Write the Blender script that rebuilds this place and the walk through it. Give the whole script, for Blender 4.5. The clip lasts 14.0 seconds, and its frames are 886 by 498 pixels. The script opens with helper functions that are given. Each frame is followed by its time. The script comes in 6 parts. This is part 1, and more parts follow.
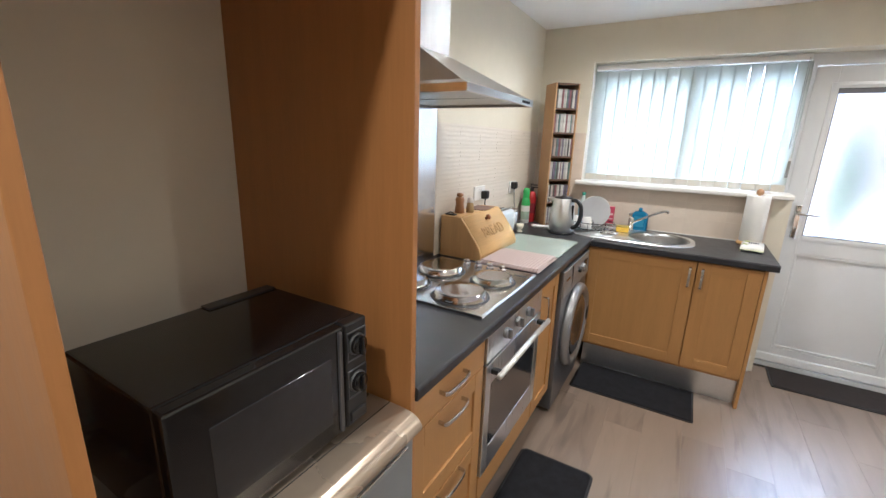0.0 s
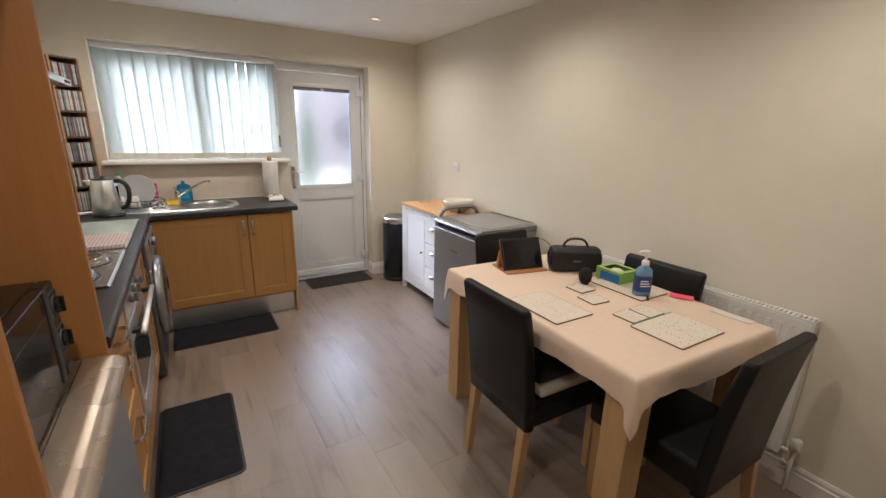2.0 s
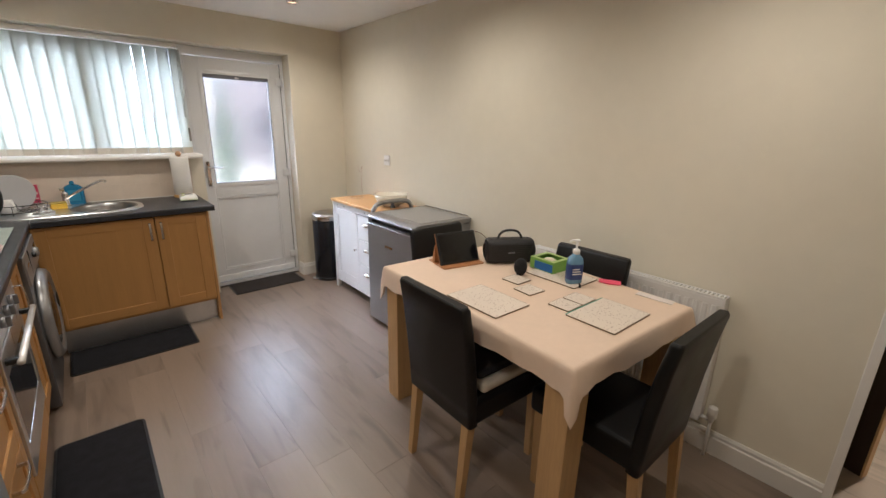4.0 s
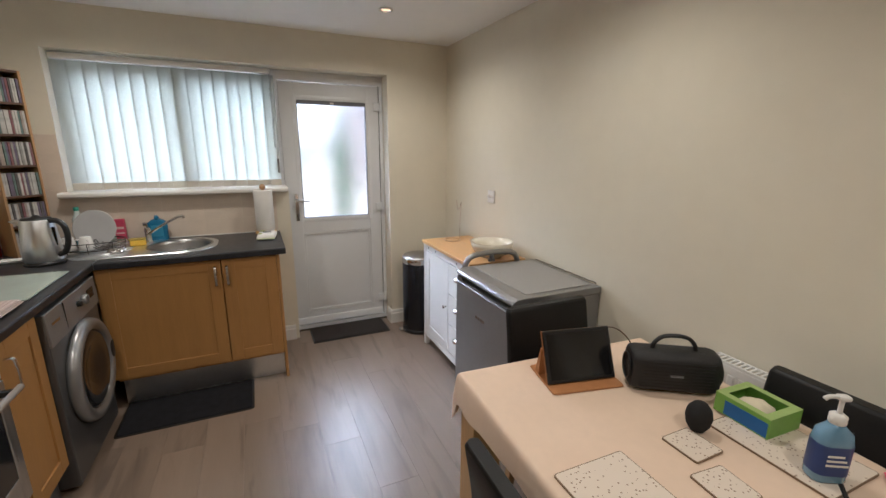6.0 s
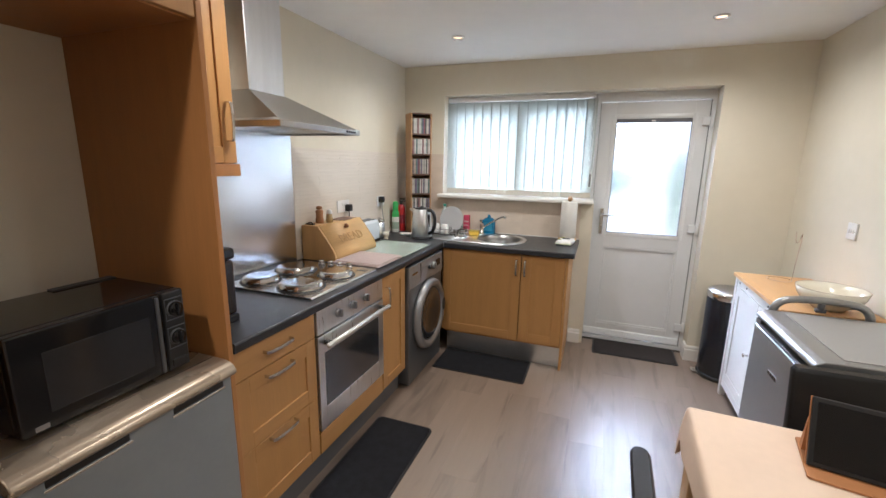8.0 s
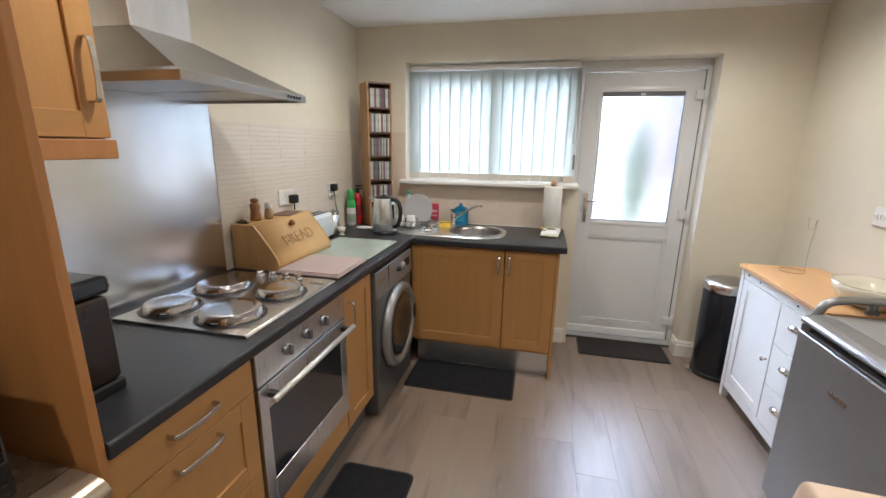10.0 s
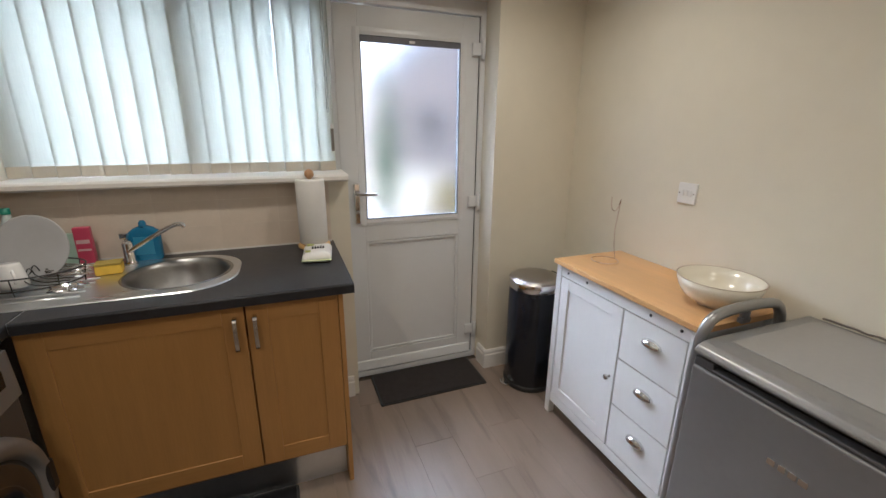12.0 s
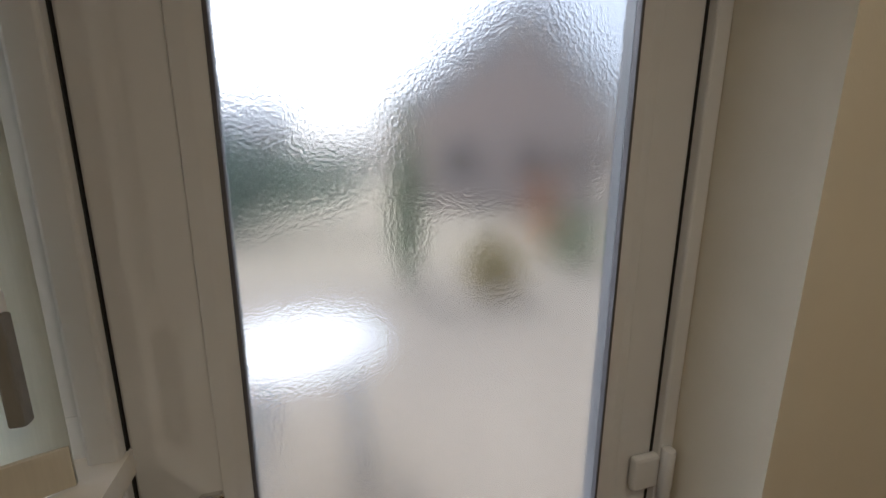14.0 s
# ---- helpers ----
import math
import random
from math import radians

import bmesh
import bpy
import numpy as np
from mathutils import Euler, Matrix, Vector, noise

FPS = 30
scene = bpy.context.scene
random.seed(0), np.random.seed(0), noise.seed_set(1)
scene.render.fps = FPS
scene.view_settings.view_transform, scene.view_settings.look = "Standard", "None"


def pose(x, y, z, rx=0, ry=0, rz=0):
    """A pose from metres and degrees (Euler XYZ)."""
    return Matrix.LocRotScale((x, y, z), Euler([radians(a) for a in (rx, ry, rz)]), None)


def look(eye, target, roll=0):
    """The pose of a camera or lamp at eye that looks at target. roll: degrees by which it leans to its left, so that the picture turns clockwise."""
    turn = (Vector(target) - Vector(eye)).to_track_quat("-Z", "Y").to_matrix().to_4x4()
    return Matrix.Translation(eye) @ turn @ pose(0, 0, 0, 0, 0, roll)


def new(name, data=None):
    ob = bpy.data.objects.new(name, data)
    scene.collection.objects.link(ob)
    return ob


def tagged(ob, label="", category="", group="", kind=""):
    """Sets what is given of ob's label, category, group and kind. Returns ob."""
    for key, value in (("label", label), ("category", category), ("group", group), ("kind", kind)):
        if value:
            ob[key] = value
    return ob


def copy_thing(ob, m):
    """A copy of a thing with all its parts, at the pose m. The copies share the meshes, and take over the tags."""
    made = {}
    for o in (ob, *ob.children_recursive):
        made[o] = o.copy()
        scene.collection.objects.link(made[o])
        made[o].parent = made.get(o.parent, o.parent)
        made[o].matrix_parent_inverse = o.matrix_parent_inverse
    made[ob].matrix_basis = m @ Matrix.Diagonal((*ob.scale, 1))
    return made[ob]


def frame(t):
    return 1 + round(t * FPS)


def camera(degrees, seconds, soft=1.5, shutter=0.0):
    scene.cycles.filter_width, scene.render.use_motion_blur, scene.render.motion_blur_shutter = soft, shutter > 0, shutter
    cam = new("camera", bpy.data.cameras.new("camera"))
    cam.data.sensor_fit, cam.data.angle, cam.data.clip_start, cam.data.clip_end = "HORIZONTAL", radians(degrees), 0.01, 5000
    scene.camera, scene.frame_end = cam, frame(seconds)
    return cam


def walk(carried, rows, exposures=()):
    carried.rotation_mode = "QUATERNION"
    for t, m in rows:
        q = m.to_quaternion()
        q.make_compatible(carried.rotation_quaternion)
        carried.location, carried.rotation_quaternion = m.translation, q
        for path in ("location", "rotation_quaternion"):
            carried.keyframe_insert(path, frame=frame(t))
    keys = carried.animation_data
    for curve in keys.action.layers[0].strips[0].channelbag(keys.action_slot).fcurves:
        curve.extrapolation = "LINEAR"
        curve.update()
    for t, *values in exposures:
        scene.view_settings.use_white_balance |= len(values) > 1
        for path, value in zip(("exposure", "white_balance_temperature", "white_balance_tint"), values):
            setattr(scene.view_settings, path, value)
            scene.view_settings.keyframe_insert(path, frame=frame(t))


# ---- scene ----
cam = camera(93.8, 14.0)
PATH = [
    (0, (0.575, 0.51, 1.504), (-0.403, 2.18, 0.999), 1.8),
    (0.5, (0.511, 0.309, 1.528), (0.216, 2.221, 1.02), 1.8),
    (1, (0.465, 0.123, 1.513), (0.755, 2.037, 1.008), 1.5),
    (1.5, (0.374, -0.055, 1.509), (1.11, 1.729, 0.984), 1.3),
    (2, (0.322, -0.16, 1.496), (1.336, 1.477, 0.958), 1.3),
    (2.5, (0.271, -0.217, 1.484), (1.448, 1.302, 0.931), 1.3),
    (3, (0.248, -0.246, 1.477), (1.513, 1.195, 0.91), 1.2),
    (5.5, (0.784, 0.397, 1.527), (1.894, 1.979, 1.012), 0.9),
    (6, (0.916, 0.52, 1.532), (1.716, 2.291, 1.06), 0.5),
    (6.5, (1.021, 0.505, 1.545), (1.36, 2.43, 1.121), 0.5),
    (7, (1.092, 0.421, 1.543), (0.978, 2.378, 1.145), 0.6),
    (7.5, (1.139, 0.346, 1.534), (0.68, 2.252, 1.138), 0.9),
    (8, (1.178, 0.291, 1.519), (0.496, 2.126, 1.111), 1.0),
    (10.5, (0.81, 0.977, 1.488), (0.6, 2.901, 0.985), 1.0),
    (11, (0.784, 1.253, 1.478), (0.961, 3.175, 0.953), 1.0),
    (11.5, (0.779, 1.48, 1.468), (1.25, 3.344, 0.919), 0.6),
    (12, (0.848, 1.824, 1.462), (1.54, 3.612, 0.894), 0.6),
    (12.5, (1.036, 2.299, 1.497), (1.836, 4.045, 0.938), 0.7),
    (13, (1.164, 2.765, 1.55), (1.994, 4.494, 0.983), 1.0),
    (13.5, (1.246, 3.204, 1.507), (2.112, 4.957, 1.085), 1.4),
    (14, (1.358, 3.541, 1.576), (1.936, 5.408, 1.151), 0.3),
]
EXPOSURES = [
    (0.0, 4.5, 4600, 10), (0.5, 4.28, 4700, 10), (1.0, 4.12, 4900, 11), (2.0, 3.85, 5000, 12), (3.0, 3.9, 4950, 12),
    (5.5, 3.6, 5100, 11), (6.0, 3.58, 4900, 11), (7.0, 3.92, 4700, 11), (8.0, 4.17, 4700, 11), (10.5, 3.9, 4800, 10), (11.5, 3.58, 4780, 10),
    (12.0, 3.45, 4950, 10), (12.5, 3.25, 5250, 11), (13.0, 2.87, 5550, 13), (13.5, 2.5, 5600, 12), (14.0, 2.18, 5550, 10)]
walk(cam, [(t, look(eye, target, roll)) for t, eye, target, roll in PATH], EXPOSURES)

# ---- world, sun, lamps ----
world = bpy.data.worlds.new("overcast_sky")
scene.world = world
world.use_nodes = True
wn = world.node_tree
for n in list(wn.nodes):
    wn.nodes.remove(n)
sky = wn.nodes.new("ShaderNodeTexSky")
sky.sky_type = "NISHITA"
sky.sun_disc = False
sky.sun_elevation = radians(42)
sky.sun_rotation = radians(-15)
sky.dust_density = 6.0
soften = wn.nodes.new("ShaderNodeHueSaturation")
soften.inputs["Saturation"].default_value = 0.42
bg = wn.nodes.new("ShaderNodeBackground")
bg.inputs["Strength"].default_value = 0.062
wo = wn.nodes.new("ShaderNodeOutputWorld")
wn.links.new(sky.outputs[0], soften.inputs["Color"])
wn.links.new(soften.outputs[0], bg.inputs["Color"])
wn.links.new(bg.outputs[0], wo.inputs["Surface"])

sun_data = bpy.data.lights.new("sun", "SUN")
sun_data.energy, sun_data.angle, sun_data.color = 0.25, radians(50), (1.0, 0.97, 0.93)
sun_ob = new("sun", sun_data)
sun_ob.matrix_world = look((-3.85, 14.36, 13.4), (0, 0, 0))

# The last spot, in the hall, is an added unseen lamp, five times stronger.
LIGHT_SPOTS = [(0.20, 3.14), (1.73, 3.19), (0.20, 1.77), (1.78, 1.77), (0.19, 0.30), (1.78, 0.30), (3.55, -0.45)]
LAMP_W = 2.5
for lx, ly in LIGHT_SPOTS:
    ld = bpy.data.lights.new("downlight_bulb", "SPOT")
    ld.energy, ld.color, ld.spot_size, ld.spot_blend, ld.shadow_soft_size = LAMP_W * (5.0 if lx > 3 else 1.15 if ly > 3 else 1.0), (1.0, 0.775, 0.50), radians(165), 1.0, 0.03
    lo = new("downlight_bulb", ld)
    lo.location = (lx, ly, 2.318)

# ---- materials ----
MATS = {}


def mat(name, color, rough=0.5, metal=0.0, vary=0.12, scale=6.0, bump=0.0, bump_scale=60.0, stretch=(1, 1, 1), spec=0.5, coat=0.0, random_tone=0.0, grain=0.0, rough_vary=0.08):
    """A painted or plain surface: two scales of tone, fine relief, uneven gloss."""
    if name in MATS:
        return MATS[name]
    m = bpy.data.materials.new(name)
    m.use_nodes = True
    nt = m.node_tree
    N, L = nt.nodes, nt.links
    p = N["Principled BSDF"]
    p.inputs["Metallic"].default_value = metal
    p.inputs["Specular IOR Level"].default_value = spec
    p.inputs["Coat Weight"].default_value = coat
    p.inputs["Coat Roughness"].default_value = 0.15
    tc = N.new("ShaderNodeTexCoord")
    mp = N.new("ShaderNodeMapping")
    mp.inputs["Scale"].default_value = stretch
    L.new(tc.outputs["Object"], mp.inputs["Vector"])
    big = N.new("ShaderNodeTexNoise")
    big.inputs["Scale"].default_value, big.inputs["Detail"].default_value = scale, 5
    L.new(mp.outputs[0], big.inputs["Vector"])
    small = N.new("ShaderNodeTexNoise")
    small.inputs["Scale"].default_value, small.inputs["Detail"].default_value = scale * 9, 4
    L.new(mp.outputs[0], small.inputs["Vector"])
    add = N.new("ShaderNodeMath")
    add.operation = "MULTIPLY_ADD"
    add.inputs[1].default_value = 0.45 + grain
    L.new(small.outputs["Fac"], add.inputs[0])
    L.new(big.outputs["Fac"], add.inputs[2])
    src = add.outputs[0]
    if random_tone:
        oi = N.new("ShaderNodeObjectInfo")
        ra = N.new("ShaderNodeMath")
        ra.operation = "MULTIPLY_ADD"
        ra.inputs[1].default_value = random_tone
        L.new(oi.outputs["Random"], ra.inputs[0])
        L.new(src, ra.inputs[2])
        src = ra.outputs[0]
    mr = N.new("ShaderNodeMapRange")
    mr.inputs[1].default_value, mr.inputs[2].default_value = 0.42, 1.02 + random_tone + grain
    L.new(src, mr.inputs[0])
    ramp = N.new("ShaderNodeMix")
    ramp.data_type = "RGBA"
    lo_c = [max(0.0, c * (1 - vary)) for c in color] + [1]
    hi_c = [min(1.0, c * (1 + vary)) for c in color] + [1]
    ramp.inputs["A"].default_value, ramp.inputs["B"].default_value = lo_c, hi_c
    L.new(mr.outputs[0], ramp.inputs["Factor"])
    L.new(ramp.outputs["Result"], p.inputs["Base Color"])
    rr = N.new("ShaderNodeMapRange")
    rr.inputs[3].default_value, rr.inputs[4].default_value = max(0.02, rough - rough_vary), min(1.0, rough + rough_vary)
    L.new(big.outputs["Fac"], rr.inputs[0])
    L.new(rr.outputs[0], p.inputs["Roughness"])
    if bump:
        bn = N.new("ShaderNodeTexNoise")
        bn.inputs["Scale"].default_value, bn.inputs["Detail"].default_value = bump_scale, 3
        L.new(mp.outputs[0], bn.inputs["Vector"])
        b = N.new("ShaderNodeBump")
        b.inputs["Strength"].default_value, b.inputs["Distance"].default_value = bump, 0.002
        L.new(bn.outputs["Fac"], b.inputs["Height"])
        L.new(b.outputs[0], p.inputs["Normal"])
    MATS[name] = m
    return m


def wood(name, color, rough=0.4, axis="z", vary=0.3, random_tone=0.0, coat=0.0):
    """Timber or wood-effect foil with grain drawn out along one axis."""
    s = {"x": (0.35, 6, 6), "y": (6, 0.35, 6), "z": (6, 6, 0.35)}[axis]
    return mat(name, color, rough, vary=vary, scale=4.0, bump=0.08, bump_scale=40, stretch=s, random_tone=random_tone, grain=0.25, coat=coat)


def glass(name, rough=0.0, color=(1, 1, 1), bump=0.0, scale=90.0, ior=1.45):
    if name in MATS:
        return MATS[name]
    m = bpy.data.materials.new(name)
    m.use_nodes = True
    N, L = m.node_tree.nodes, m.node_tree.links
    p = N["Principled BSDF"]
    p.inputs["Base Color"].default_value = (*color, 1)
    p.inputs["Roughness"].default_value = rough
    p.inputs["Transmission Weight"].default_value = 1.0
    p.inputs["IOR"].default_value = ior
    if bump:
        tc = N.new("ShaderNodeTexCoord")
        bn = N.new("ShaderNodeTexNoise")
        bn.inputs["Scale"].default_value, bn.inputs["Detail"].default_value = scale, 2
        L.new(tc.outputs["Object"], bn.inputs["Vector"])
        b = N.new("ShaderNodeBump")
        b.inputs["Strength"].default_value, b.inputs["Distance"].default_value = bump, 0.003
        L.new(bn.outputs["Fac"], b.inputs["Height"])
        L.new(b.outputs[0], p.inputs["Normal"])
    MATS[name] = m
    return m


def emit(name, color, strength):
    m = bpy.data.materials.new(name)
    m.use_nodes = True
    p = m.node_tree.nodes["Principled BSDF"]
    p.inputs["Base Color"].default_value = (*color, 1)
    p.inputs["Emission Color"].default_value = (*color, 1)
    p.inputs["Emission Strength"].default_value = strength
    MATS[name] = m
    return m


def fabric_translucent(name, color, through_share=0.5):
    m = bpy.data.materials.new(name)
    m.use_nodes = True
    N, L = m.node_tree.nodes, m.node_tree.links
    out = N["Material Output"]
    N.remove(N["Principled BSDF"])
    tc = N.new("ShaderNodeTexCoord")
    mp = N.new("ShaderNodeMapping")
    mp.inputs["Scale"].default_value = (60, 60, 3)
    L.new(tc.outputs["Object"], mp.inputs["Vector"])
    no = N.new("ShaderNodeTexNoise")
    no.inputs["Scale"].default_value, no.inputs["Detail"].default_value = 6, 4
    L.new(mp.outputs[0], no.inputs["Vector"])
    mx = N.new("ShaderNodeMix")
    mx.data_type = "RGBA"
    mx.inputs["A"].default_value = [c * 0.9 for c in color] + [1]
    mx.inputs["B"].default_value = [min(1, c * 1.05) for c in color] + [1]
    L.new(no.outputs["Fac"], mx.inputs["Factor"])
    d, t, mix = N.new("ShaderNodeBsdfDiffuse"), N.new("ShaderNodeBsdfTranslucent"), N.new("ShaderNodeMixShader")
    L.new(mx.outputs["Result"], d.inputs["Color"])
    L.new(mx.outputs["Result"], t.inputs["Color"])
    mix.inputs[0].default_value = through_share
    L.new(d.outputs[0], mix.inputs[1])
    L.new(t.outputs[0], mix.inputs[2])
    L.new(mix.outputs[0], out.inputs["Surface"])
    MATS[name] = m
    return m


def speckled(name, color, spot, rough, cell_scale, size):
    """A plain board strewn with small printed marks."""
    m = mat(name, color, rough, vary=0.05)
    N, L = m.node_tree.nodes, m.node_tree.links
    p = N["Principled BSDF"]
    tc = N.new("ShaderNodeTexCoord")
    vo = N.new("ShaderNodeTexVoronoi")
    vo.inputs["Scale"].default_value = cell_scale
    L.new(tc.outputs["Object"], vo.inputs["Vector"])
    lt = N.new("ShaderNodeMath")
    lt.operation = "LESS_THAN"
    lt.inputs[1].default_value = size
    L.new(vo.outputs["Distance"], lt.inputs[0])
    mx = N.new("ShaderNodeMix")
    mx.data_type = "RGBA"
    mx.inputs["A"].default_value = (*color, 1)
    mx.inputs["B"].default_value = (*spot, 1)
    L.new(lt.outputs[0], mx.inputs["Factor"])
    L.new(mx.outputs["Result"], p.inputs["Base Color"])
    return m


CREAM = mat("cream_wall_paint", (0.735, 0.69, 0.57), 0.75, vary=0.04, scale=1.5, bump=0.12, bump_scale=220)
CEIL = mat("white_ceiling_paint", (0.90, 0.90, 0.90), 0.85, vary=0.03, scale=1.2, bump=0.1, bump_scale=150)
TRIM = mat("white_gloss_trim", (0.78, 0.76, 0.72), 0.35, vary=0.04, scale=3)
UPVC = mat("white_upvc", (0.70, 0.71, 0.72), 0.32, vary=0.03, scale=2)
GASKET = mat("black_rubber_gasket", (0.02, 0.02, 0.022), 0.6)
PLANK = mat("grey_brown_laminate", (0.235, 0.178, 0.135), 0.385, spec=1.0, vary=0.17, scale=3.0, bump=0.05, bump_scale=30, stretch=(5.0, 0.3, 1), random_tone=0.5, rough_vary=0.05)
def add_figure(m, dark, share, stretch, scale):
    """Long dark figure in the timber, laid over its base colour."""
    N, L = m.node_tree.nodes, m.node_tree.links
    p = N["Principled BSDF"]
    base = p.inputs["Base Color"].links[0].from_socket
    tc, oi, mp = N.new("ShaderNodeTexCoord"), N.new("ShaderNodeObjectInfo"), N.new("ShaderNodeMapping")
    mp.inputs["Scale"].default_value = stretch
    sh = N.new("ShaderNodeVectorMath")
    sh.operation = "MULTIPLY_ADD"
    sh.inputs[1].default_value = (17, 31, 7)
    L.new(oi.outputs["Random"], sh.inputs[0])
    L.new(tc.outputs["Object"], sh.inputs[2])
    L.new(sh.outputs[0], mp.inputs["Vector"])
    no = N.new("ShaderNodeTexNoise")
    no.inputs["Scale"].default_value, no.inputs["Detail"].default_value, no.inputs["Distortion"].default_value = scale, 6, 1.2
    L.new(mp.outputs[0], no.inputs["Vector"])
    mr = N.new("ShaderNodeMapRange")
    mr.inputs[1].default_value, mr.inputs[2].default_value = 0.56, 0.70
    mr.inputs[3].default_value, mr.inputs[4].default_value = 0.0, share
    L.new(no.outputs["Fac"], mr.inputs[0])
    mx = N.new("ShaderNodeMix")
    mx.data_type = "RGBA"
    L.new(mr.outputs[0], mx.inputs["Factor"])
    L.new(base, mx.inputs["A"])
    mx.inputs["B"].default_value = (*dark, 1)
    L.new(mx.outputs["Result"], p.inputs["Base Color"])


add_figure(PLANK, (0.085, 0.065, 0.055), 0.42, (3.2, 0.45, 1), 2.0)
add_figure(PLANK, (0.055, 0.042, 0.036), 0.45, (5.0, 0.8, 1), 1.6)
SUBFLOOR = mat("dark_joint", (0.07, 0.055, 0.045), 0.8)
BEECH = wood("beech_foil", (0.44, 0.238, 0.072), 0.42, "z", vary=0.13)
BEECH_H = wood("beech_foil_across", (0.44, 0.238, 0.072), 0.42, "y", vary=0.13)
BEECH_X = wood("beech_foil_along", (0.44, 0.238, 0.072), 0.42, "x", vary=0.13)
TALLWOOD = wood("orange_beech_panel", (0.42, 0.195, 0.055), 0.45, "z", vary=0.12)
OAK = wood("pale_oak", (0.50, 0.32, 0.14), 0.45, "z", vary=0.2)
OAK_TOP = wood("oak_veneer_top", (0.60, 0.36, 0.15), 0.4, "y", vary=0.14)
SLATE = mat("dark_slate_laminate", (0.028, 0.029, 0.034), 0.36, spec=0.4, vary=0.25, scale=20, bump=0.1, bump_scale=300)
STEEL = mat("brushed_steel", (0.73, 0.75, 0.77), 0.30, 1.0, vary=0.08, scale=5, bump=0.05, bump_scale=120, stretch=(1, 12, 1))
STEEL_V = mat("brushed_steel_sheet", (0.80, 0.82, 0.85), 0.22, 1.0, vary=0.03, scale=2, bump=0.3, bump_scale=5, rough_vary=0.05)
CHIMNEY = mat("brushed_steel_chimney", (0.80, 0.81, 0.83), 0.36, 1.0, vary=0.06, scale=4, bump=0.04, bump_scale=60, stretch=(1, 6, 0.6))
CHROME = mat("polished_chrome", (0.72, 0.71, 0.70), 0.10, 1.0, vary=0.04)
NICKEL = mat("satin_nickel", (0.60, 0.58, 0.55), 0.24, 1.0, vary=0.05)
SILVER = mat("silver_grey_lacquer", (0.29, 0.29, 0.29), 0.34, 0.55, vary=0.06, scale=5)
SILVER_DK = mat("graphite_lacquer", (0.125, 0.125, 0.13), 0.32, 0.5, vary=0.06, scale=5)
BLACK = mat("black_plastic", (0.014, 0.014, 0.015), 0.35, vary=0.2)
BLACK_GL = mat("black_gloss", (0.010, 0.010, 0.011), 0.12, vary=0.2)
DKGLASS = mat("dark_oven_glass", (0.018, 0.019, 0.022), 0.06, vary=0.1, coat=0.6)
LEATHER = mat("black_faux_leather", (0.007, 0.007, 0.0075), 0.42, spec=0.3, vary=0.25, scale=8, bump=0.25, bump_scale=260)
MATT = mat("charcoal_rib_mat", (0.016, 0.016, 0.019), 0.95, spec=0.15, vary=0.3, scale=25, bump=0.6, bump_scale=320)
CLOTH = mat("peach_cream_tablecloth", (0.76, 0.60, 0.46), 0.8, vary=0.05, scale=4, bump=0.3, bump_scale=420)
WHITE_W = mat("white_painted_wood", (0.72, 0.715, 0.70), 0.4, vary=0.03, scale=4)
CERAMIC = mat("cream_glazed_ceramic", (0.76, 0.72, 0.60), 0.15, vary=0.03, coat=0.4)
WHITE_C = mat("white_china", (0.80, 0.79, 0.77), 0.15, vary=0.02, coat=0.4)
WHITE_P = mat("white_plastic", (0.78, 0.77, 0.75), 0.35, vary=0.03)
PAPER = mat("white_paper", (0.80, 0.79, 0.76), 0.85, vary=0.03, bump=0.2, bump_scale=200)
TILE = mat("beige_tile_glaze", (0.66, 0.575, 0.48), 0.30, vary=0.06, scale=7, random_tone=0.05)
TILE_W = mat("ivory_ridged_tile_glaze", (0.70, 0.64, 0.55), 0.30, vary=0.05, scale=7, bump=0.5, bump_scale=5, stretch=(0.6, 0.6, 14))
def add_ridges(m, scale):
    """Fine level ridges across a glazed tile."""
    N, L = m.node_tree.nodes, m.node_tree.links
    tc, wv, b = N.new("ShaderNodeTexCoord"), N.new("ShaderNodeTexWave"), N.new("ShaderNodeBump")
    wv.bands_direction = "Z"
    wv.inputs["Scale"].default_value, wv.inputs["Distortion"].default_value = scale, 1.5
    wv.inputs["Detail"].default_value, wv.inputs["Detail Scale"].default_value = 2.0, 0.5
    L.new(tc.outputs["Object"], wv.inputs["Vector"])
    b.inputs["Strength"].default_value, b.inputs["Distance"].default_value = 0.16, 0.003
    L.new(wv.outputs["Fac"], b.inputs["Height"])
    L.new(b.outputs[0], N["Principled BSDF"].inputs["Normal"])


add_ridges(TILE_W, 13.0)
GROUT = mat("cream_grout", (0.72, 0.655, 0.56), 0.85)
BLUE_P = mat("blue_liquid_bottle", (0.03, 0.17, 0.33), 0.2, vary=0.1)
CLEAR_P = glass("clear_plastic", 0.05, (0.9, 0.95, 0.97))
GREEN = mat("green_paint", (0.08, 0.42, 0.10), 0.35)
RED = mat("red_paint", (0.42, 0.02, 0.02), 0.35)
YELLOW = mat("yellow_sponge", (0.75, 0.50, 0.05), 0.9, bump=0.6, bump_scale=200)
PINK = mat("pink_card", (0.85, 0.12, 0.20), 0.6)
TAN = mat("tan_leather", (0.42, 0.19, 0.065), 0.5, bump=0.2, bump_scale=200)
NAVY = mat("navy_upholstery", (0.022, 0.022, 0.045), 0.85, bump=0.4, bump_scale=300)
DOORBLK = wood("black_brown_door", (0.025, 0.016, 0.012), 0.4, "z")
BLIND = fabric_translucent("white_blind_fabric", (0.73, 0.755, 0.70), 0.0095)
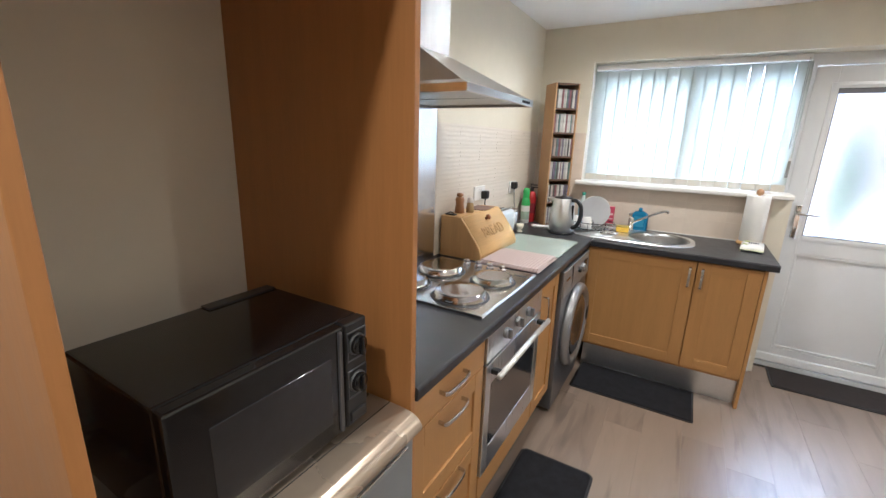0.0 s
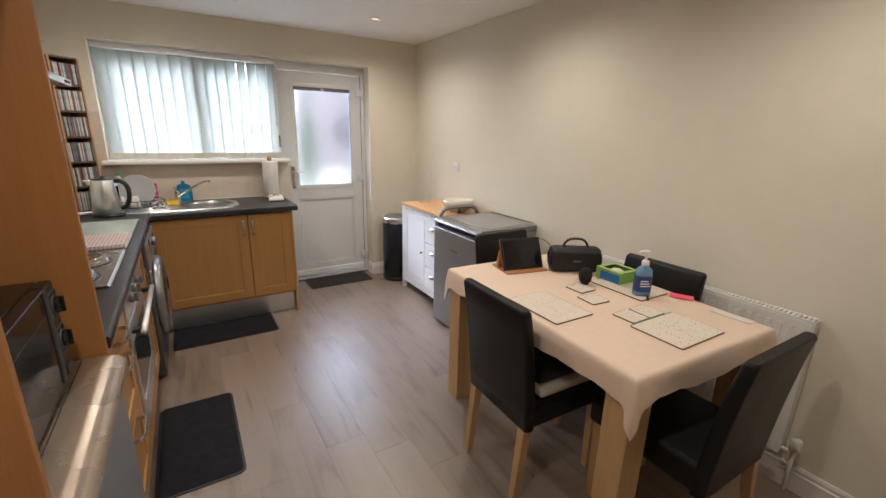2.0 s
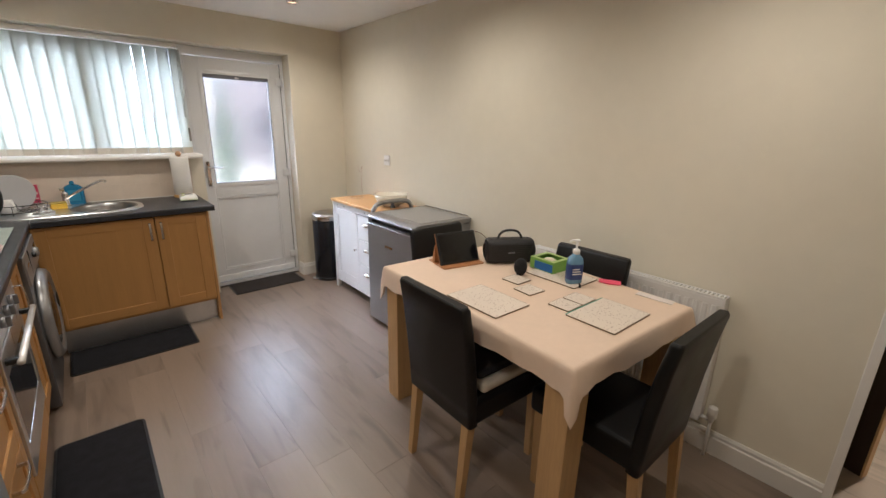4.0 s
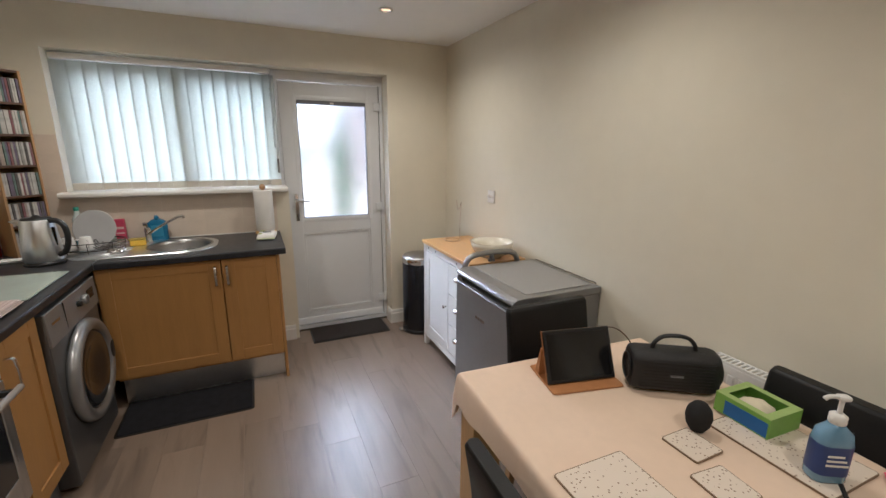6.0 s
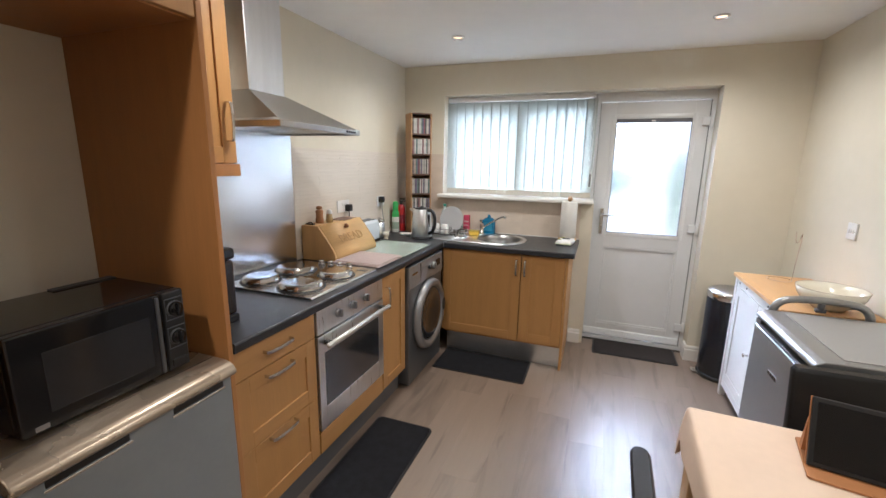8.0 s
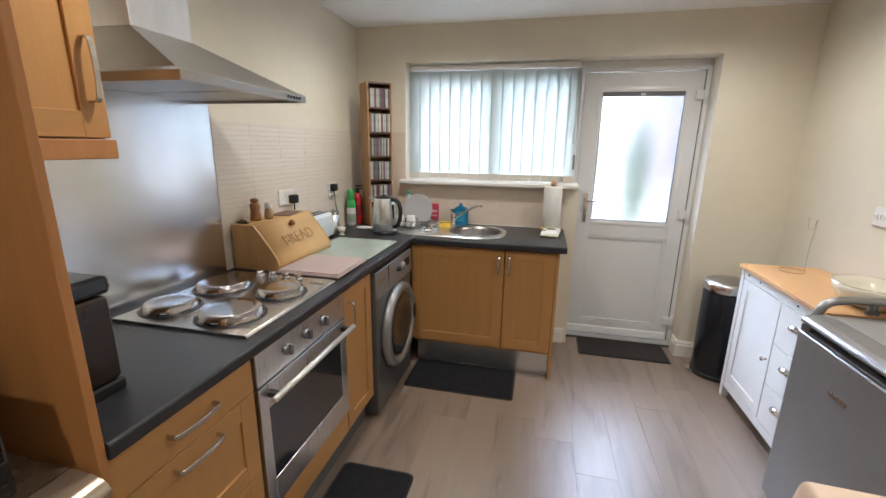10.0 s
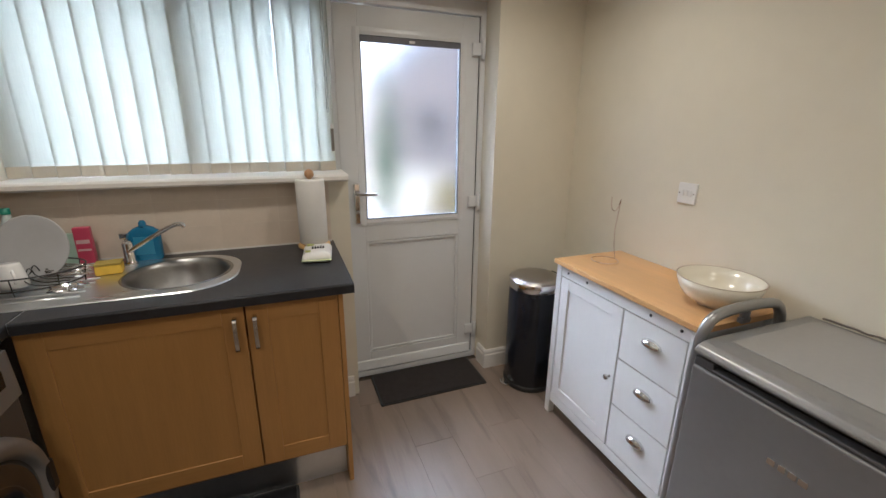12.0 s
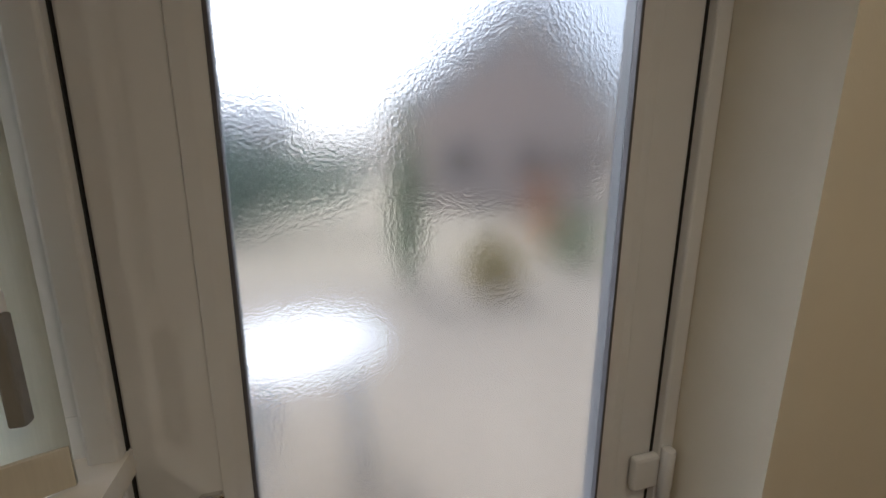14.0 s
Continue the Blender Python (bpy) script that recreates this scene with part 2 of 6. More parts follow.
BLIND_HEM = fabric_translucent("cream_blind_hem", (0.58, 0.54, 0.45), 0.006)
FROST = glass("obscured_glass", 0.19, (0.75, 0.76, 0.77), 0.15, 240.0)
CLEAR = glass("window_glass", 0.0)
# PINE is lightened for the window light on the bread bin's front.
PINE = wood("pale_pine", (0.66, 0.43, 0.17), 0.45, "y", vary=0.15)
PINE_Z = wood("pale_pine_upright", (0.55, 0.34, 0.13), 0.45, "z", vary=0.15)
GLASS_BOARD = mat("green_glass_board", (0.40, 0.47, 0.43), 0.18, vary=0.05, bump=0.2, bump_scale=150)

# ---- shapes ----


def box(x0, x1, y0, y1, z0, z1, bevel=0.0, seg=2):
    bm = bmesh.new()
    v = [bm.verts.new((x, y, z)) for x in (x0, x1) for y in (y0, y1) for z in (z0, z1)]
    for q in ((0, 1, 3, 2), (4, 6, 7, 5), (0, 4, 5, 1), (2, 3, 7, 6), (0, 2, 6, 4), (1, 5, 7, 3)):
        bm.faces.new([v[i] for i in q])
    bmesh.ops.recalc_face_normals(bm, faces=bm.faces)
    if bevel:
        bmesh.ops.bevel(bm, geom=list(bm.edges), offset=bevel, segments=seg, affect="EDGES", profile=0.5)
    return bm


def lathe(profile, seg=32, at=(0, 0, 0), rot=None):
    """Turn a profile of (radius, height) about z."""
    bm = bmesh.new()
    rings = []
    for r, z in profile:
        if r < 1e-5:
            rings.append([bm.verts.new((0, 0, z))])
        else:
            rings.append([bm.verts.new((r * math.cos(2 * math.pi * i / seg), r * math.sin(2 * math.pi * i / seg), z)) for i in range(seg)])
    for a, b in zip(rings, rings[1:]):
        if len(a) == 1 and len(b) == 1:
            continue
        for i in range(seg):
            j = (i + 1) % seg
            if len(a) == 1:
                bm.faces.new((a[0], b[i], b[j]))
            elif len(b) == 1:
                bm.faces.new((a[i], a[j], b[0]))
            else:
                bm.faces.new((a[i], a[j], b[j], b[i]))
    bmesh.ops.recalc_face_normals(bm, faces=bm.faces)
    for f in bm.faces:
        f.smooth = True
    m = Matrix.Translation(at)
    if rot:
        m = m @ Euler([radians(a) for a in rot]).to_matrix().to_4x4()
    bmesh.ops.transform(bm, matrix=m, verts=bm.verts)
    return bm


def cyl(at, r, h, rot=None, seg=24, edge=0.0):
    e = edge or min(r, h) * 0.12
    return lathe([(0, 0), (r - e, 0), (r, e), (r, h - e), (r - e, h), (0, h)], seg, at, rot)


def tube(points, r, seg=10, closed=False, rounds=2):
    """A round bar along a polyline, its corners cut smooth."""
    pts = [Vector(p) for p in points]
    for _ in range(rounds):
        out = [] if closed else [pts[0]]
        pairs = list(zip(pts, pts[1:] + ([pts[0]] if closed else [])))
        for a, b in pairs:
            out += [a.lerp(b, 0.25), a.lerp(b, 0.75)]
        if not closed:
            out.append(pts[-1])
        pts = out
    bm = bmesh.new()
    rings = []
    n = len(pts)
    up = Vector((0.13, 0.31, 0.94))
    for i, p in enumerate(pts):
        a, b = pts[(i - 1) % n if closed else max(i - 1, 0)], pts[(i + 1) % n if closed else min(i + 1, n - 1)]
        d = (b - a).normalized()
        u = d.cross(up)
        if u.length < 1e-3:
            u = d.cross(Vector((1, 0, 0)))
        u.normalize()
        w = d.cross(u).normalized()
        up = u.cross(d)
        rings.append([bm.verts.new(p + r * (math.cos(2 * math.pi * k / seg) * u + math.sin(2 * math.pi * k / seg) * w)) for k in range(seg)])
    for a, b in list(zip(rings, rings[1:])) + ([(rings[-1], rings[0])] if closed else []):
        for k in range(seg):
            bm.faces.new((a[k], a[(k + 1) % seg], b[(k + 1) % seg], b[k]))
    if not closed:
        bm.faces.new(rings[0][::-1])
        bm.faces.new(rings[-1])
    bmesh.ops.recalc_face_normals(bm, faces=bm.faces)
    for f in bm.faces:
        f.smooth = True
    return bm


def prism(outline, a, b, axis="y", bevel=0.0):
    """Push a 2D outline from a to b along an axis; the outline lies in the other two, in order."""
    def put(u, v, w):
        return {"x": (w, u, v), "y": (u, w, v), "z": (u, v, w)}[axis]
    bm = bmesh.new()
    lo = [bm.verts.new(put(u, v, a)) for u, v in outline]
    hi = [bm.verts.new(put(u, v, b)) for u, v in outline]
    bm.faces.new(lo)
    bm.faces.new(hi)
    n = len(outline)
    for i in range(n):
        bm.faces.new((lo[i], lo[(i + 1) % n], hi[(i + 1) % n], hi[i]))
    bmesh.ops.recalc_face_normals(bm, faces=bm.faces)
    if bevel:
        bmesh.ops.bevel(bm, geom=list(bm.edges), offset=bevel, segments=2, affect="EDGES", profile=0.5)
    return bm


def rounded(x0, x1, y0, y1, r, n=5):
    pts = []
    for cx, cy, a0 in ((x1 - r, y1 - r, 0), (x0 + r, y1 - r, 90), (x0 + r, y0 + r, 180), (x1 - r, y0 + r, 270)):
        for k in range(n + 1):
            a = radians(a0 + 90 * k / n)
            pts.append((cx + r * math.cos(a), cy + r * math.sin(a)))
    return pts


def loft(rings, cap=True, smooth=True, closed=True):
    bm = bmesh.new()
    rv = [[bm.verts.new(p) for p in ring] for ring in rings]
    n = len(rv[0])
    for a, b in zip(rv, rv[1:]):
        for i in range(n if closed else n - 1):
            bm.faces.new((a[i], a[(i + 1) % n], b[(i + 1) % n], b[i]))
    if cap:
        bm.faces.new(rv[0][::-1])
        bm.faces.new(rv[-1])
    bmesh.ops.recalc_face_normals(bm, faces=bm.faces)
    if smooth:
        for f in bm.faces:
            f.smooth = len(f.verts) <= 4
    return bm


def joined(*bms):
    out = bmesh.new()
    me = bpy.data.meshes.new("tmp")
    for b in bms:
        b.to_mesh(me)
        b.free()
        out.from_mesh(me)
        me.clear_geometry()
    bpy.data.meshes.remove(me)
    return out


def turned(bm, m):
    bmesh.ops.transform(bm, matrix=m, verts=bm.verts)
    return bm


def part(name, bm, material, parent=None, label=""):
    me = bpy.data.meshes.new(name)
    bm.to_mesh(me)
    bm.free()
    me.materials.append(material)
    ob = new(name, me)
    if parent:
        ob.parent = parent
    if label:
        tagged(ob, label)
    return ob


def again(ob, m=None, parent=None):
    """One more object on the same mesh."""
    o = new(ob.name.split(".")[0], ob.data)
    o.parent = parent or ob.parent
    if m is not None:
        o.matrix_basis = m
    return o


def thing(name, at, label, category, group="", rz=0):
    e = new(name)
    e.empty_display_size = 0.05
    e.matrix_basis = pose(*at, 0, 0, rz)
    return tagged(e, label, category, group)


def setting(name, bm, material, label, category=""):
    return tagged(part(name, bm, material), label, category, kind="structure")


def text_mesh(body, size, depth=0.001):
    cu = bpy.data.curves.new("lettering", "FONT")
    cu.body, cu.size, cu.extrude, cu.align_x, cu.align_y = body, size, depth, "CENTER", "CENTER"
    ob = bpy.data.objects.new("lettering", cu)
    scene.collection.objects.link(ob)
    me = bpy.data.meshes.new_from_object(ob.evaluated_get(bpy.context.evaluated_depsgraph_get()))
    bpy.data.objects.remove(ob)
    bm = bmesh.new()
    bm.from_mesh(me)
    bpy.data.meshes.remove(me)
    return bm


# ---- structure ----
XL, XR, YB, YN, ZC = -0.55, 2.46, 3.885, -1.60, 2.345
YO = 4.17          # outer face of the back wall
WX0, WX1, DX1 = -0.165, 1.14, 1.94   # window opening, its meeting with the door, door opening
HEAD, SILL = 2.09, 1.238
HX = 4.65          # far wall of the hall

setting("wall_west", box(XL - 0.12, XL, YN, YO, -0.05, ZC), CREAM, "cream painted plaster wall behind the cooker run", "wall")
setting("wall_north", joined(
    box(XL, WX0, YB, YO, -0.05, ZC), box(DX1, XR + 0.12, YB, YO, -0.05, ZC),
    box(WX0, DX1, YB, YO, HEAD, ZC), box(WX0, WX1 - 0.045, YB, YO, -0.05, SILL - 0.03), box(WX1 - 0.045, WX1 + 0.005, YB, 4.0, -0.05, SILL - 0.03)), CREAM,
    "cream painted outer wall with window and door opening", "wall")
DY0, DY1 = -0.112, -0.98
setting("wall_east", joined(
    box(XR, XR + 0.12, DY0, YB, -0.05, ZC), box(XR, XR + 0.12, DY1, DY0, 2.03, ZC), box(XR, XR + 0.12, YN, DY1, -0.05, ZC)), CREAM,
    "cream painted wall with an open doorway to the hall", "wall")
setting("wall_south", box(XL - 0.12, HX + 0.12, YN - 0.12, YN, -0.05, ZC), CREAM, "cream painted wall closing the room", "wall")
setting("wall_hall_east", box(HX, HX + 0.12, YN, 2.0, -0.05, ZC), CREAM, "cream painted hall wall", "wall")
setting("wall_hall_north", box(XR + 0.12, HX + 0.12, 2.0, 2.12, -0.05, ZC), CREAM, "cream painted hall end wall", "wall")
ceiling = setting("ceiling", box(XL - 0.12, HX + 0.12, YN - 0.12, YO, ZC, ZC + 0.12), CEIL, "smooth white painted ceiling", "ceiling")


def skirting(name, x0, y0, x1, y1, nx, ny):
    """Stepped white board from one end to the other; (nx, ny) points into the room."""
    prof = [(0, 0), (0.018, 0), (0.018, 0.088), (0.013, 0.094), (0.013, 0.108), (0.007, 0.12), (0, 0.12)]
    bm = bmesh.new()
    ends = []
    for x, y in ((x0, y0), (x1, y1)):
        ends.append([bm.verts.new((x + nx * d, y + ny * d, z)) for d, z in prof])
    a, b = ends
    n = len(prof)
    for i in range(n):
        bm.faces.new((a[i], a[(i + 1) % n], b[(i + 1) % n], b[i]))
    bm.faces.new(a[::-1])
    bm.faces.new(b)
    bmesh.ops.recalc_face_normals(bm, faces=bm.faces)
    return setting(name, bm, TRIM, "white moulded skirting board along the wall", "skirting")


skirting("baseboard_east", XR, DY0, XR, YB, -1, 0)
skirting("baseboard_north_a", 1.022, YB, WX1 - 0.02, YB, 0, -1)
skirting("baseboard_north_b", DX1 - 0.018, YB, XR - 0.018, YB, 0, -1)
skirting("baseboard_reveal", DX1, YB, DX1, 3.985, -1, 0)
skirting("baseboard_hall", HX, YN, HX, 2.0, -1, 0)
skirting("baseboard_south", XL, YN, XR, YN, 0, 1)
# lining and architrave of the hall doorway
setting("trim_doorway", joined(
    box(XR - 0.004, XR + 0.135, DY0 - 0.03, DY0 + 0.001, 0, 2.03, 0.003), box(XR - 0.004, XR + 0.135, DY1 - 0.001, DY1 + 0.03, 0, 2.03, 0.003),
    box(XR - 0.004, XR + 0.135, DY1, DY0, 2.0, 2.03, 0.003)), TRIM, "white painted lining of the hall doorway", "door frame")

# ---- window, blind and back door ----
win = tagged(new("window_1"), "white plastic two-light window behind vertical blinds", "window", kind="structure")
FY0, FY1 = 4.052, 4.115
part("window_frame", joined(
    box(WX0, WX1 - 0.04, FY0, FY1, SILL, SILL + 0.06, 0.004), box(WX0, WX1 - 0.04, FY0, FY1, HEAD - 0.06, HEAD, 0.004),
    box(WX0, WX0 + 0.06, FY0, FY1, SILL + 0.055, HEAD - 0.055, 0.004), box(WX1 - 0.10, WX1 - 0.04, FY0, FY1, SILL + 0.055, HEAD - 0.055, 0.004),
    box(0.44, 0.52, FY0, FY1, SILL + 0.055, HEAD - 0.055, 0.004)), UPVC, win)
for a, b in ((WX0 + 0.05, 0.45), (0.51, WX1 - 0.09)):
    pane = part("pane", box(a, b, 4.078, 4.084, SILL + 0.05, HEAD - 0.05), CLEAR, win)
    pane.visible_shadow = False
part("window_sill", prism([(3.805, SILL - 0.02), (3.815, SILL - 0.028), (4.056, SILL - 0.028), (4.056, SILL + 0.004), (3.815, SILL + 0.004), (3.805, SILL - 0.004)], WX0 - 0.03, WX1 - 0.003, "x"), TRIM, win, "white rounded window board")

blind = thing("vertical_blind", (0, 3.985, SILL), "white vertical fabric blind, slats half closed, in the window", "blind")
part("headrail", box(WX0 + 0.005, WX1 - 0.05, -0.02, 0.025, HEAD - SILL - 0.045, HEAD - SILL - 0.008, 0.004), WHITE_P, blind)
random.seed(4)
slat_n = 16
for i in range(slat_n):
    x = WX0 + 0.045 + i * (WX1 - WX0 - 0.118) / (slat_n - 1)
    rings = []
    for k in range(7):
        u = -0.0445 + 0.089 * k / 6
        rings.append((u, 0.004 * (1 - (u / 0.0445) ** 2)))
    zt, zb = HEAD - SILL - 0.05, 0.008
    bm = bmesh.new()
    top = [bm.verts.new((u, d, zt)) for u, d in rings]
    low = [bm.verts.new((u, d, zb)) for u, d in rings]
    for k in range(6):
        f = bm.faces.new((top[k], top[k + 1], low[k + 1], low[k]))
        f.smooth = True
    bmesh.ops.solidify(bm, geom=list(bm.faces), thickness=0.0008)
    ang = 23 + random.uniform(-2, 2) + (12 if i == 12 else 0)
    s = part("slat", bm, BLIND, blind)
    s.matrix_basis = pose(x, 0, 0, 0, 0, ang)
    hem = part("hem_weight", box(-0.043, 0.043, -0.0015, 0.0045, 0.007, 0.053, 0.001), BLIND_HEM, s)
CHAIN = mat("grey_bead_chain", (0.24, 0.24, 0.23), 0.4, 0.4)
part("chain_cord", tube([(WX1 - 0.064, -0.022, HEAD - SILL - 0.03), (WX1 - 0.064, -0.023, 0.297), (WX1 - 0.060, -0.022, 0.277), (WX1 - 0.056, -0.023, 0.297), (WX1 - 0.056, -0.022, HEAD - SILL - 0.03)], 0.0008, 6), CHAIN, blind)
bm = bmesh.new()
for bx in (WX1 - 0.064, WX1 - 0.056):
    for k in range(84):
        bmesh.ops.create_icosphere(bm, subdivisions=1, radius=0.0021, matrix=Matrix.Translation((bx, -0.0225, 0.298 + 0.006 * k)))
tagged(part("bead_chain", bm, CHAIN, blind, "grey bead chain hanging beside the blind"), kind="stuff")
part("cord", tube([(WX1 - 0.0455, -0.016, HEAD - SILL - 0.03), (WX1 - 0.0455, -0.016, 0.228)], 0.001, 6, rounds=0), WHITE_P, blind)
cw_ = part("cord_weight", box(WX1 - 0.0525, WX1 - 0.0385, -0.023, -0.009, 0.102, 0.208, 0.003), mat("taupe_plastic", (0.20, 0.19, 0.17), 0.5), blind, "square taupe cord weight")
part("collar", box(WX1 - 0.0515, WX1 - 0.0395, -0.022, -0.010, 0.2082, 0.228, 0.003), WHITE_P, cw_)

door = tagged(new("door_1"), "white plastic back door, closed, with obscured glass", "door", kind="structure")
door.location = (0, 0.035, 0)
LX0, LX1 = 1.128, 1.915   # leaf
GX0, GX1, GZ0, GZ1 = 1.262, 1.797, 0.968, 1.885
part("door_frame", joined(box(WX1 - 0.04, LX0 + 0.004, 4.0, 4.09, 0, HEAD, 0.004), box(LX1 - 0.004, DX1, 4.0, 4.09, 0, HEAD, 0.004),
    box(LX0, LX1, 4.0, 4.09, 2.02, HEAD, 0.004), box(LX0, LX1, 4.0, 4.09, 0, 0.035, 0.004)), UPVC, door)
part("leaf", joined(box(LX0 + 0.006, GX0 - 0.012, 4.018, 4.050, 0.04, 2.016, 0.004), box(GX1 + 0.012, LX1 - 0.006, 4.018, 4.050, 0.04, 2.016, 0.004),
    box(GX0 - 0.013, GX1 + 0.013, 4.0182, 4.0498, GZ1 + 0.012, 2.0155, 0.003), box(GX0 - 0.013, GX1 + 0.013, 4.0182, 4.0498, 0.84, GZ0 - 0.012, 0.003),
    box(GX0 - 0.013, GX1 + 0.013, 4.0182, 4.0498, 0.0405, 0.15, 0.003)), UPVC, door)
part("leaf_gasket", joined(box(LX0 + 0.001, LX0 + 0.0055, 4.016, 4.07, 0.036, 2.019), box(LX1 - 0.0055, LX1 - 0.001, 4.016, 4.07, 0.036, 2.019)), GASKET, door)
BW = 0.036
for x0, x1 in ((GX0 - BW, GX0), (GX1, GX1 + BW)):
    part("glazing_bead", prism([(x0, 4.018), (x0, 4.0135), (0.5 * (x0 + x1), 4.011), (x1, 4.0135), (x1, 4.04), (x0, 4.04)], GZ0 - BW, GZ1 + BW, "z", 0.0015), UPVC, door)
for z0, z1 in ((GZ0 - BW, GZ0), (GZ1, GZ1 + BW)):
    part("glazing_bead", prism([(4.0182, z0), (4.0138, z0), (4.0113, 0.5 * (z0 + z1)), (4.0138, z1), (4.0398, z1), (4.0398, z0)], GX0 - 0.0005, GX1 + 0.0005, "x", 0.0015), UPVC, door)
pane = part("pane", box(GX0 - 0.012, GX1 + 0.012, 4.024, 4.030, GZ0 - 0.012, GZ1 + 0.012), FROST, door, "obscured glass pane with fine texture")
pane.visible_shadow = False
part("glass_gasket", joined(box(GX0 - 0.001, GX0 + 0.004, 4.0125, 4.0238, GZ0 - 0.001, GZ1 + 0.001, 0.001), box(GX1 - 0.004, GX1 + 0.001, 4.0125, 4.0238, GZ0 - 0.001, GZ1 + 0.001, 0.001),
    box(GX0 + 0.004, GX1 - 0.004, 4.0126, 4.0237, GZ0 - 0.001, GZ0 + 0.004, 0.001), box(GX0 + 0.004, GX1 - 0.004, 4.0126, 4.0237, GZ1 - 0.0005, GZ1 + 0.001)), mat("grey_rubber", (0.10, 0.10, 0.11), 0.6), door, "thin grey rubber seal round the glass")
# Added grey liner covers the sky-lit outer leaf edges so they read darker.
part("outer_seal", joined(box(GX0 - 0.0118, GX0 + 0.001, 4.0305, 4.0515, GZ0 - 0.0118, GZ1 + 0.0118), box(GX1 - 0.001, GX1 + 0.0118, 4.0305, 4.0515, GZ0 - 0.0118, GZ1 + 0.0118),
    box(GX0 + 0.001, GX1 - 0.001, 4.0306, 4.0514, GZ0 - 0.0118, GZ0 + 0.001)), mat("weathered_grey_bead", (0.22, 0.23, 0.25), 0.5), door, "grey strips added to dim the bright outer glass edge")
part("glass_blind_cassette", box(GX0, GX1, 4.0155, 4.0236, GZ1 - 0.03, GZ1 - 0.001, 0.003), mat("grey_cassette", (0.16, 0.16, 0.18), 0.4), door, "slim grey strip along the top of the glass")
part("cassette_label", box(1.515, 1.545, 4.0140, 4.0153, GZ1 - 0.022, GZ1 - 0.010), WHITE_P, door)
part("lower_panel", joined(box(GX0 - 0.012, GX1 + 0.012, 4.032, 4.048, 0.151, 0.839)), UPVC, door)
part("panel_bead", joined(box(GX0 - 0.012, GX0 + 0.004, 4.021, 4.0325, 0.151, 0.839, 0.003), box(GX1 - 0.004, GX1 + 0.012, 4.021, 4.0325, 0.151, 0.839, 0.003),
    box(GX0 + 0.003, GX1 - 0.003, 4.0212, 4.0322, 0.823, 0.8385, 0.003), box(GX0 + 0.003, GX1 - 0.003, 4.0212, 4.0322, 0.1515, 0.167, 0.003)), UPVC, door)
part("weather_bar", prism([(3.995, 0.045), (4.02, 0.045), (4.02, 0.10), (4.008, 0.095)], LX0 + 0.02, LX1 - 0.02, "x", 0.003), UPVC, door)
hp = part("handle_plate", box(1.198, 1.228, 4.008, 4.019, 0.945, 1.165, 0.005, 3), CHROME, door)
part("lever", joined(cyl((1.213, 4.012, 1.112), 0.012, 0.045, (90, 0, 0)), tube([(1.213, 3.972, 1.112), (1.225, 3.966, 1.112), (1.31, 3.964, 1.108)], 0.0085, 12)), CHROME, hp)
part("lock_cylinder", cyl((1.213, 4.01, 1.012), 0.009, 0.01, (90, 0, 0)), NICKEL, hp)
for z in (0.20, 1.035, 1.86):
    h = part("hinge", joined(cyl((1.922, 3.992, z - 0.05), 0.011, 0.1, seg=16), box(1.862, 1.92, 4.0, 4.017, z - 0.033, z + 0.033, 0.006), box(1.922, 1.934, 3.985, 4.0, z - 0.03, z + 0.045, 0.003)), UPVC, door)

# hall door standing open
hall_door = tagged(new("door_2"), "black-brown hall door with oak edge, standing open", "door", kind="structure")
hall_door.matrix_basis = pose(2.80, -0.21, 0, 0, 0, -18)
part("leaf", box(0.003, 0.040, 0.004, 0.76, 0.012, 1.985, 0.002), DOORBLK, hall_door)
part("edge_lipping", box(0.0, 0.043, -0.004, 0.0045, 0.012, 1.985, 0.001), OAK, hall_door, "bare oak edge of the door")
hb = part("handle_plate", box(-0.006, 0.0035, 0.035, 0.072, 0.93, 1.08, 0.003), NICKEL, hall_door)
part("lever", joined(cyl((-0.006, 0.053, 1.02), 0.009, 0.045, (0, -90, 0)), tube([(-0.048, 0.053, 1.02), (-0.05, 0.07, 1.02), (-0.05, 0.15, 1.018)], 0.008)), NICKEL, hb)
part("latch_plate", box(0.010, 0.033, -0.006, -0.0035, 0.93, 1.08, 0.001), NICKEL, hall_door)

# ---- kitchen units along the west wall ----
FX = 0.055   # face of doors and drawers
CT = 0.91


def strap_handle(parent, axis, face, side, mid, half, across, wide=0.013):
    """A flat metal strap bowed off the face: prism axis, face plane, outward side, middle and half length along it, place across."""
    out = [(-half, 0), (-half, 0.022), (-half + 0.003, 0.027), (-half + 0.010, 0.031), (-half * 0.4, 0.0345), (0, 0.0355)]
    inn = [(-half + 0.005, 0), (-half + 0.005, 0.020), (-half + 0.008, 0.0235), (-half + 0.013, 0.026), (-half * 0.4, 0.0295), (0, 0.0305)]
    out += [(-u, d) for u, d in out[-2::-1]]
    inn += [(-u, d) for u, d in inn[-2::-1]]
    ring = [(face + side * (d - 0.001), mid + u) for u, d in out + inn[::-1]]
    return part("handle", prism(ring, across - wide / 2, across + wide / 2, axis, 0.001), NICKEL, parent, "satin metal bow handle")


